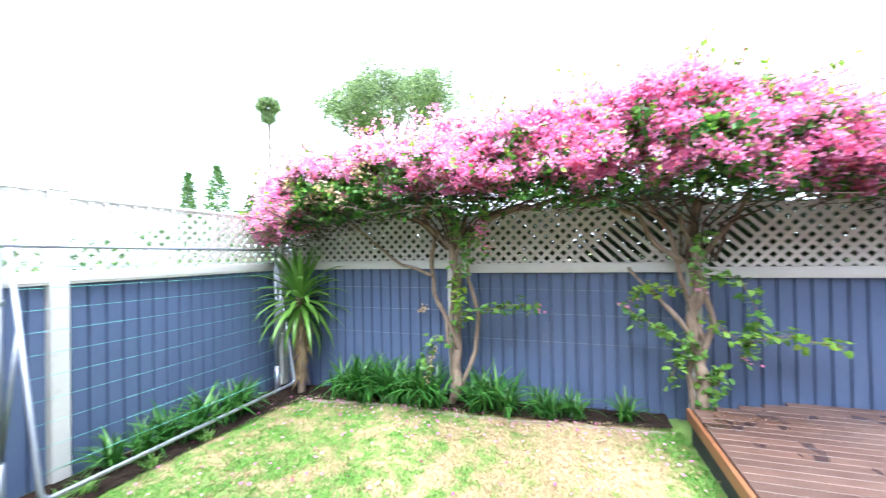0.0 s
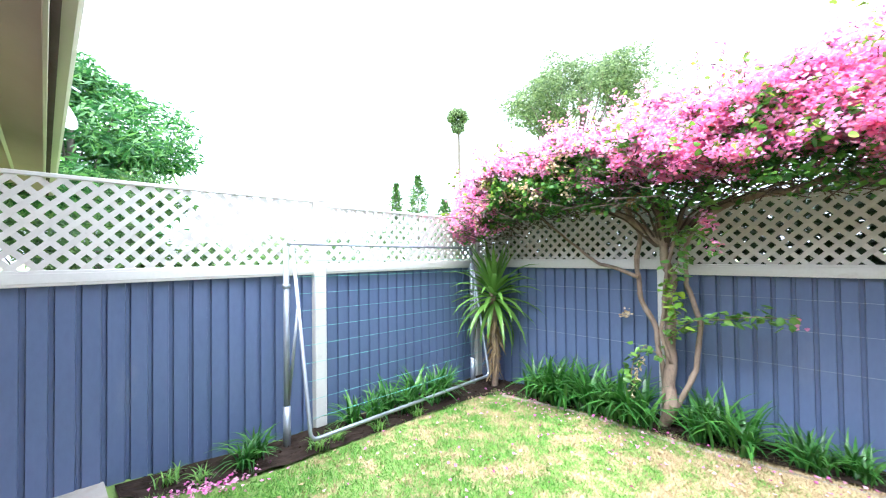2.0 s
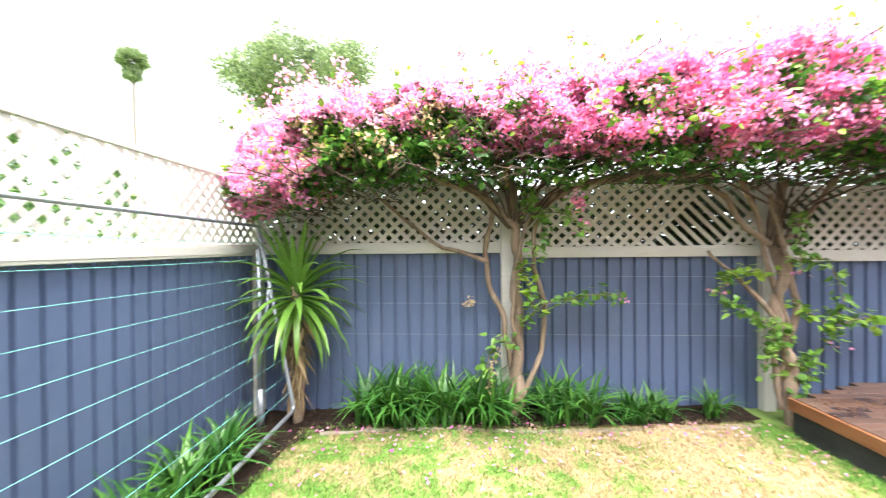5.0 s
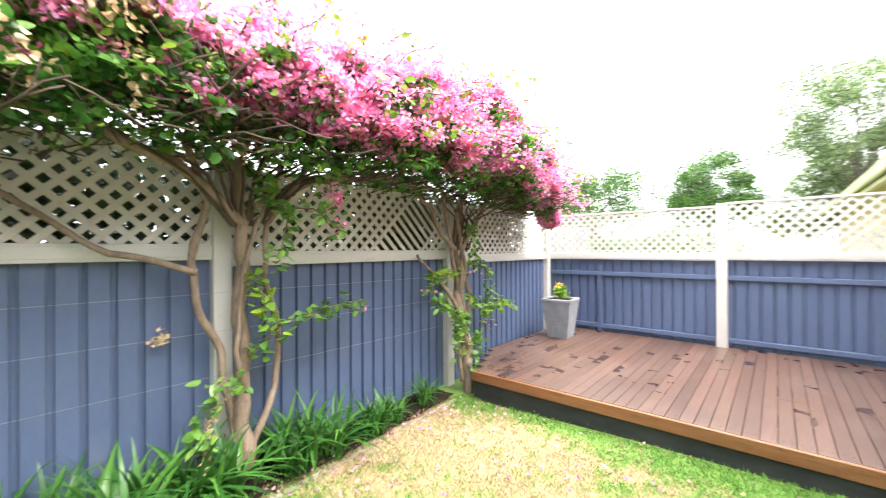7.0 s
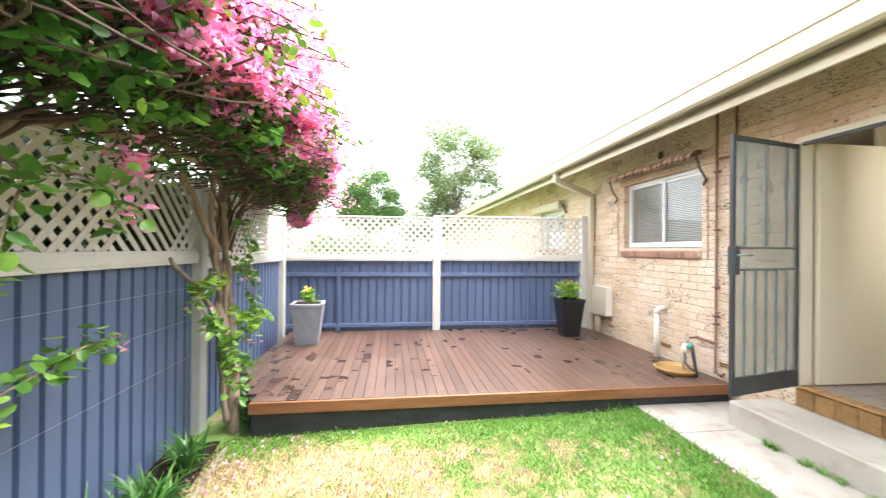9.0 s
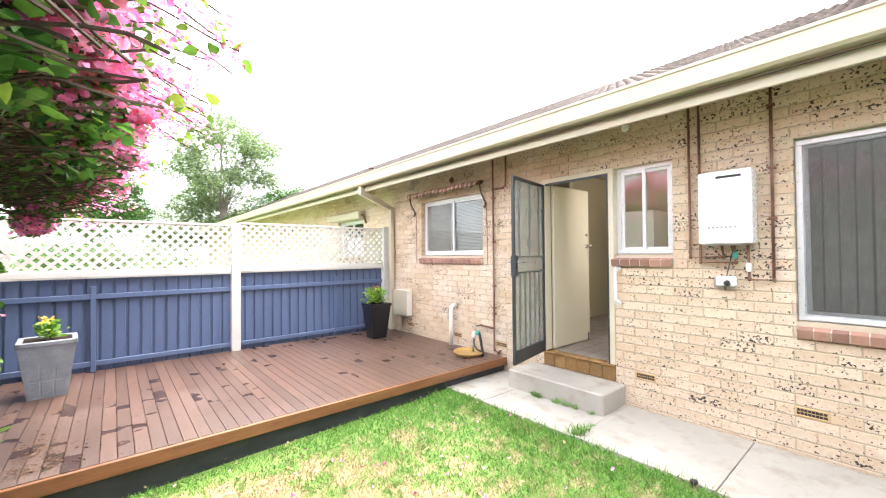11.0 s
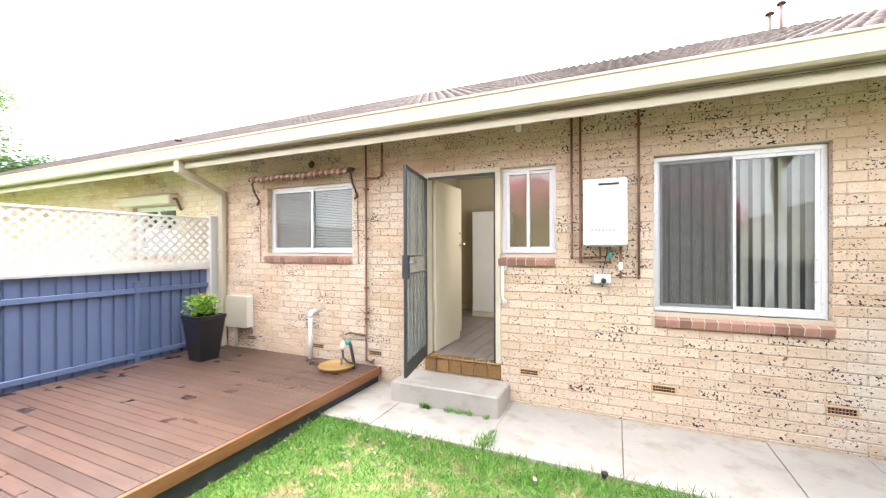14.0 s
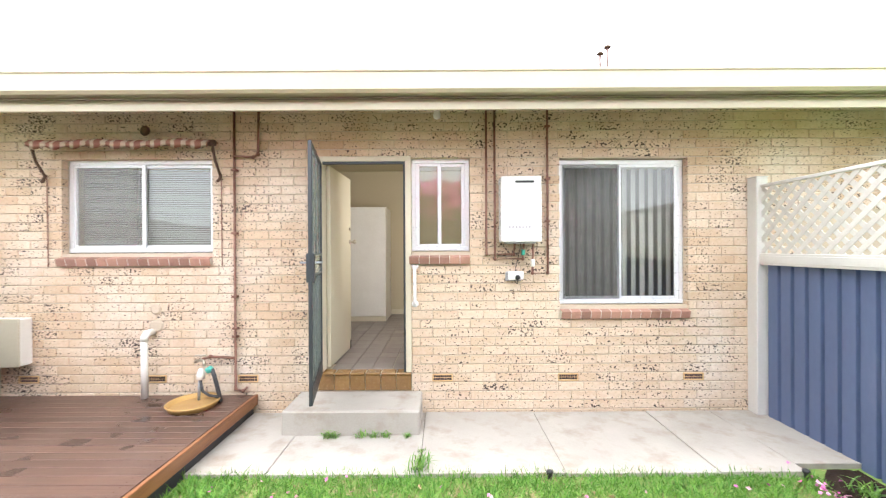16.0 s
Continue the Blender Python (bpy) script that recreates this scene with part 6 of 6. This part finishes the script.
part("dead_leaves", cards("dead_leaves", DEAD, b, d, rng_dirs(rng, k, -0.2, 0.2), rng.uniform(0.15, 0.32, k), rng.uniform(0.018, 0.035, k), 0.2, 0.4), None, yc, "drooping dead brown leaves")

# fallen bracts and small weeds
rng = np.random.default_rng(77)
k = 620
x, y = rng.uniform(-2.0, 2.2, k), rng.uniform(1.05, 4.6, k)
heap = rng.random(k) < 0.42
y = np.where(heap, 4.62 - np.abs(rng.normal(0, 0.35, k)), y)
hx = rng.random(k) < 0.22
x, y = np.where(hx, rng.normal(-1.98, 0.07, k), x), np.where(hx, rng.normal(1.45, 0.16, k), y)
z = falls(y, x) + rng.uniform(-0.01, 0.02, k)
tagged(part("fallen_bracts", cards("fallen_bracts", leafy("fallen_bract", [(0.50, 0.08, 0.30), (0.66, 0.22, 0.46), (0.72, 0.45, 0.50)], 0.7, 0.1), np.stack([x, y, z], 1), rng_dirs(rng, k, -0.1, 0.5), rng_dirs(rng, k, -0.4, 0.4), rng.uniform(0.022, 0.04, k), rng.uniform(0.018, 0.03, k), 0.3, 0.5)),
       "scattered fallen purple-pink bracts on the lawn", "petals", kind="stuff")
k = 160
x, y = rng.uniform(-2.0, 2.2, k), rng.uniform(1.1, 4.5, k)
tagged(part("fallen_leaves", cards("fallen_leaves", DEAD, np.stack([x, y, falls(y, x) + 0.004], 1), rng_dirs(rng, k, -0.1, 0.3), rng_dirs(rng, k, -0.4, 0.4), rng.uniform(0.03, 0.055, k), rng.uniform(0.02, 0.03, k), 0.2, 0.5)),
       "scattered dry brown leaves on the lawn", "leaves", kind="stuff")
# rusty leaf litter in the deck corner and along the foot of the deck
k = 260
x, y = 2.42 + np.abs(rng.normal(0, 0.42, k)), 4.52 - np.abs(rng.normal(0, 0.17, k))
tagged(part("deck_litter", cards("deck_litter", CRUMB, np.stack([x, y, np.full(k, DZ + 0.003)], 1), rng_dirs(rng, k, -0.05, 0.2), rng_dirs(rng, k, -0.2, 0.2), rng.uniform(0.012, 0.035, k), rng.uniform(0.008, 0.02, k), 0.2, 0.5)),
       "rust-brown leaf crumbs on the deck boards", "leaf litter", kind="stuff")
k = 40
x, y = rng.normal(2.20, 0.05, k), rng.uniform(1.1, 4.5, k)
tagged(part("edge_litter", cards("edge_litter", DEAD, np.stack([x, y, falls(y, x) + rng.uniform(-0.02, 0.02, k)], 1), rng_dirs(rng, k, -0.1, 0.5), rng_dirs(rng, k, -0.4, 0.4), rng.uniform(0.015, 0.04, k), rng.uniform(0.01, 0.025, k), 0.2, 0.5)),
       "dry brown leaves along the foot of the deck", "leaf litter", kind="stuff")
for x, y in ((-0.23, 1.045), (-1.99, 1.05)):
    sp = thing("sprinkler_head", "small black plastic sprinkler head at the lawn edge", "sprinkler", (x, y, -0.055), group="sprinklers at the lawn edge")
    part("riser", Geo().lathe([(0.014, 0.0), (0.014, 0.05), (0.019, 0.052), (0.019, 0.06)], 12), RUBBER, sp, smooth=True)
    part("cap", Geo().lathe([(0.019, 0.058), (0.024, 0.064), (0.023, 0.078), (0.012, 0.084)], 12), BLACKISH, sp, smooth=True)
wd = strap_clump(90, 34, 0.16, 0.010, SPEAR).mesh("foliage", SPEAR, True)
for x, y, s in ((1.46, 0.50, 0.75), (1.40, 0.50, 0.6), (1.18, 0.50, 0.7), (1.08, 0.50, 0.55), (0.98, 0.5, 0.6), (0.80, 0.5, 0.5), (0.67, 0.88, 0.8), (0.67, 0.74, 0.4), (0.675, 0.98, 1.0),
                (-2.2, 1.25, 1.2), (-2.1, 1.42, 1.1), (-2.05, 2.5, 1.1), (-2.0, 2.3, 1.2), (-1.95, 2.9, 1.0), (-1.95, 3.4, 1.0)):
    w = thing("weed_tuft", "small bright green grass tuft growing from a crack", "weed", group="weeds in the paving and beds")
    ob = new("foliage", wd)
    ob.parent = w
    w.matrix_basis = pose(x, y, fall(y, x) - 0.008, 0, 0, x * 400) @ Matrix.Diagonal((s, s, s, 1))


# ---- beyond the fences ----
def crown(rng, centre, radii, n, size, clumps=26, hollow=0.35):
    """Leaf cards gathered in clumps over an uneven crown."""
    c = rng_dirs(rng, clumps, -0.75, 1.0) * rng.uniform(0.45, 1.0, (clumps, 1)) * np.array(radii) * 0.8
    r = rng.uniform(0.22, 0.42, clumps) * min(radii)
    pick = rng.integers(0, clumps, n)
    p = np.array(centre) + c[pick] + rng_dirs(rng, n) * (r[pick] * rng.uniform(hollow, 1.05, n) ** 0.6)[:, None] * np.array([1.2, 1.2, 0.8])
    return p, c + np.array(centre)


def tree(name, label, at, height, radii, mat, seed, n=5200, size=0.28, trunk=0.22, clumps=26, thin=0.5):
    rng = np.random.default_rng(seed)
    x, y = at
    t = thing(name, label, "tree", (x, y, -0.15))
    cz = height - radii[2]
    p, cc = crown(rng, (0, 0, cz), radii, n, size, clumps)
    part("trunk", Geo().tube(wobble([(0, 0, -0.2), (0.1, 0, cz * 0.4), (0.0, 0.1, cz * 0.8), (0.1, 0, cz + radii[2] * 0.4)], trunk, seed), [trunk * (1 - 0.75 * i / 15) for i in range(16)], 9), FAR_BARK, t, smooth=True)
    for i in range(0, clumps, 2):
        z0 = cz * 0.55 + 0.2 * (i % 5)
        part("limb", Geo().tube(wobble([(0, 0, z0), tuple(cc[i] * np.array([0.5, 0.5, 0.5]) + np.array([0, 0, z0 * 0.5])), tuple(cc[i])], 0.12, seed + i, 3), [trunk * 0.2 * (1 - 0.12 * j) for j in range(7)], 6), FAR_BARK, t)
    part("crown", cards("crown", mat, p, rng_dirs(rng, n, -1, 0.4), rng_dirs(rng, n), rng.uniform(0.6, 1.3, n) * size, rng.uniform(0.4, 0.7, n) * size * thin, 0.2, 0.45), None, t, "uneven crown of small leaves")
    return t


tree("gum_tree", "broad grey-green gum tree beyond the back fence", (-7.4, 19.2), 11.9, (4.6, 3.6, 2.4), GUM_LEAF, 101, 22000, 0.24, 0.3, 60)
tree("leafy_tree", "dense feathery green tree behind the side fence", (-10.8, 1.0), 6.9, (2.2, 2.9, 3.0), FROND, 102, 30000, 0.22, 0.2, 44)
tree("round_tree", "dense rounded dark green tree beyond the deck fence", (23.4, 4.8), 7.2, (2.0, 2.7, 2.8), TREE_LEAF, 103, 20000, 0.20, 0.18, 44)
tree("round_tree", "low spreading yellow-green tree beyond the deck fence", (24.0, 11.0), 7.8, (2.6, 3.9, 3.4), TREE_LEAF, 104, 18000, 0.20, 0.18, 50)
tree("slender_gum_tree", "airy pale gum tree beyond the neighbouring house", (23.0, -0.6), 11.2, (2.0, 4.0, 4.3), GUM_LEAF, 105, 16000, 0.22, 0.12, 84)
tree("round_tree", "low light green tree beside the neighbouring house", (25.0, -0.4), 6.1, (2.2, 4.4, 2.4), GUM_LEAF, 106, 15000, 0.24, 0.18, 50)
tree("round_tree", "low feathery light green tree behind the eaves", (23.4, -4.6), 6.3, (2.0, 2.8, 1.8), TREE_LEAF, 116, 9000, 0.20, 0.14, 40)
tree("garden_shrub", "bright green shrub seen through the lattice", (-4.6, 1.0), 2.8, (1.1, 3.2, 1.3), TREE_LEAF, 107, 22000, 0.10, 0.06, 34)
tree("garden_shrub", "bright green shrub seen through the lattice", (-4.9, 5.0), 2.3, (1.0, 2.0, 1.0), TREE_LEAF, 108, 4200, 0.12, 0.05, 18)
tree("garden_shrub", "loose green shrub beyond the deck fence lattice", (8.6, 3.9), 2.35, (0.9, 2.1, 1.1), GUM_LEAF, 111, 9000, 0.11, 0.05, 30)
tree("garden_shrub", "loose pale green shrub seen through the lattice", (-5.3, 3.1), 2.3, (0.9, 1.7, 1.0), GUM_LEAF, 112, 6000, 0.11, 0.05, 24)
for sx, sy, sh, sd in ((7.1, 4.7, 2.15, 113), (11.2, 4.3, 2.4, 114)):
    tree("garden_shrub", "dense green shrub beyond the deck fence lattice", (sx, sy), sh, (1.2, 0.8, 1.1), TREE_LEAF, sd, 7000, 0.11, 0.05, 26)
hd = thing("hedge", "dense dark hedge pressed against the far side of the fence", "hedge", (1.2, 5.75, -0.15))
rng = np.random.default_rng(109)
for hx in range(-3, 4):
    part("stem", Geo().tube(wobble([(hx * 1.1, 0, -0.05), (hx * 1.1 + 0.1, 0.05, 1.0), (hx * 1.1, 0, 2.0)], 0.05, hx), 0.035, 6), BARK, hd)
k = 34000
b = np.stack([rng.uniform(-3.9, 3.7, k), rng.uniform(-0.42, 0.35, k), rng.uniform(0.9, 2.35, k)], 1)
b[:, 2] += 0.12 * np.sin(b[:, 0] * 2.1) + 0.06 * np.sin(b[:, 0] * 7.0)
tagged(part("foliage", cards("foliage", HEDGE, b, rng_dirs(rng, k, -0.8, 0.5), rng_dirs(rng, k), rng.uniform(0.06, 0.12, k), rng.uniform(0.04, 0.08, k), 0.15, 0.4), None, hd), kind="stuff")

# fan palm
pm = thing("fan_palm", "tall thin fan palm far off with a shaggy skirt", "palm tree", (-18.3, 22.3, -0.15))
part("trunk", Geo().tube(wobble([(0, 0, 0), (0.1, 0, 5), (0, 0.1, 11.7)], 0.08, 4), 0.10, 9), FAR_BARK, pm, smooth=True)
rng = np.random.default_rng(120)
k = 1400
d = rng_dirs(rng, k, -0.25, 1.0)
b = np.array([0, 0, 12.0]) + d * rng.uniform(0.4, 1.1, (k, 1)) * np.array([0.55, 0.55, 0.5])
part("fronds", cards("fronds", GUM_LEAF, b, d + rng.normal(0, 0.3, (k, 3)), rng_dirs(rng, k), rng.uniform(0.3, 0.6, k), rng.uniform(0.05, 0.10, k), 0.2, 0.3), None, pm)
b = np.array([0, 0, 11.7]) + np.stack([rng.normal(0, 0.18, k), rng.normal(0, 0.18, k), rng.uniform(-0.5, 0.2, k)], 1)
part("skirt", cards("skirt", GUM_LEAF, b, rng_dirs(rng, k, -1.0, -0.7), rng_dirs(rng, k), rng.uniform(0.3, 0.5, k), rng.uniform(0.04, 0.08, k), 0.2, 0.3), None, pm, "brown skirt of dead fronds")
for x, y, h, r in ((-16.4, 14.8, 5.9, 0.55), (-14.3, 14.6, 6.0, 0.85), (-12.9, 15.2, 4.6, 0.9)):
    c = thing("narrow_conifer", "narrow upright dark green tree beyond the fence", "tree", (x, y, -0.15))
    part("trunk", Geo().tube([(0, 0, 0), (0, 0, h * 0.9)], [0.09, 0.03], 7), FAR_BARK, c)
    k = 2200
    z = rng.uniform(0.3, h, k)
    rad = r * (1 - (z / h) ** 2.4) + 0.06
    a = rng.uniform(0, 6.283, k)
    rad = rad * rng.uniform(0.55, 1.1, k) * (1 + 0.25 * np.sin(z * 5 + a * 2))
    b = np.stack([rad * np.cos(a), rad * np.sin(a), z], 1)
    part("crown", cards("crown", TREE_LEAF, b, rng_dirs(rng, k, -0.2, 1), rng_dirs(rng, k), rng.uniform(0.1, 0.24, k), rng.uniform(0.06, 0.12, k), 0.2, 0.4), None, c)

# satellite dish on the far eave
ds = thing("satellite_dish", "pale round satellite dish fixed on the far eave", "satellite dish", (-4.75, 0.62, 3.2))
mt = pose(0, 0, 0, -62, 0, -35)
part("dish", Geo().lathe([(0.01, 0.0), (0.15, 0.02), (0.26, 0.06), (0.30, 0.085), (0.30, 0.093), (0.25, 0.066), (0.12, 0.022), (0.01, 0.01)], 28, mt), surface("dish_grey", (0.55, 0.58, 0.60), (0.62, 0.65, 0.67), 3, 40, 0.5), ds, smooth=True)
part("arm", Geo().tube([mt @ Vector((0, -0.28, 0.07)), mt @ Vector((0, -0.15, 0.3)), mt @ Vector((0, 0, 0.38))], 0.012, 8), GALV, ds)
part("mast", Geo().tube([(0, 0, 0), (-0.02, -0.05, -0.1), (-0.02, -0.10, -0.34)], 0.02, 8), GALV, ds)

# ---- pieces of the wall and roof ----
COURSE, LEN = 0.0858, 0.24
rr = random.Random(7)
shared = Geo().box((-0.1174, -0.07, -0.0385), (0.1174, 0.0, 0.0385), 0.004).mesh("brick", BRICK)
bricks = 0
joined = Geo()
for c in range(-1, 35):
    z = 0.020 + c * COURSE
    off = 0.12 if c % 2 else 0.0
    x = HX0 + off
    while x < HX1:
        spans = [(x + 0.0026, x + LEN - 0.0026)]
        for o in OPEN:
            # bricks stop at the opening; the course over a sill starts above it
            if z + COURSE * 0.6 > o[2] - (0.11 if o is not DOOR else 0.0) and z + COURSE * 0.4 < o[3]:
                nxt = []
                for a, b in spans:
                    if b <= o[0] or a >= o[1]:
                        nxt.append((a, b))
                    else:
                        if a < o[0] - 0.02:
                            nxt.append((a, o[0]))
                        if b > o[1] + 0.02:
                            nxt.append((o[1], b))
                spans = nxt
        if c == 3:
            for vx in VENTS:
                nxt = []
                for a, b in spans:
                    if b <= vx or a >= vx + 0.194:
                        nxt.append((a, b))
                    else:
                        if a < vx - 0.02:
                            nxt.append((a, vx - 0.002))
                        if b > vx + 0.214:
                            nxt.append((vx + 0.196, b))
                spans = nxt
        dy = rr.uniform(-0.0015, 0.0025)
        hidden = (x > 5.3 and z < 1.75) or (x < -2.9 and z < 1.9)
        for a, b in spans:
            if hidden or z > 3.0:
                continue
            full = b - a > LEN - 0.010
            if full and -1.95 < x < 0.85 and bricks < 300:
                ob = new("brick", shared)
                ob.parent = wall
                ob.matrix_basis = pose((a + b) / 2, dy, z + COURSE / 2, rr.uniform(-0.3, 0.3), rr.uniform(-0.2, 0.2), rr.uniform(-0.3, 0.3))
                bricks += 1
            else:
                joined.box((a, -0.07, z + 0.0045), (b, dy, z + COURSE - 0.0045), 0.004)
        x += LEN
tagged(part("bricks", joined, BRICK, wall), kind="stuff")
for m in tile_places:
    ob = new("tile", tile_mesh)
    ob.parent = roof
    ob.matrix_basis = m
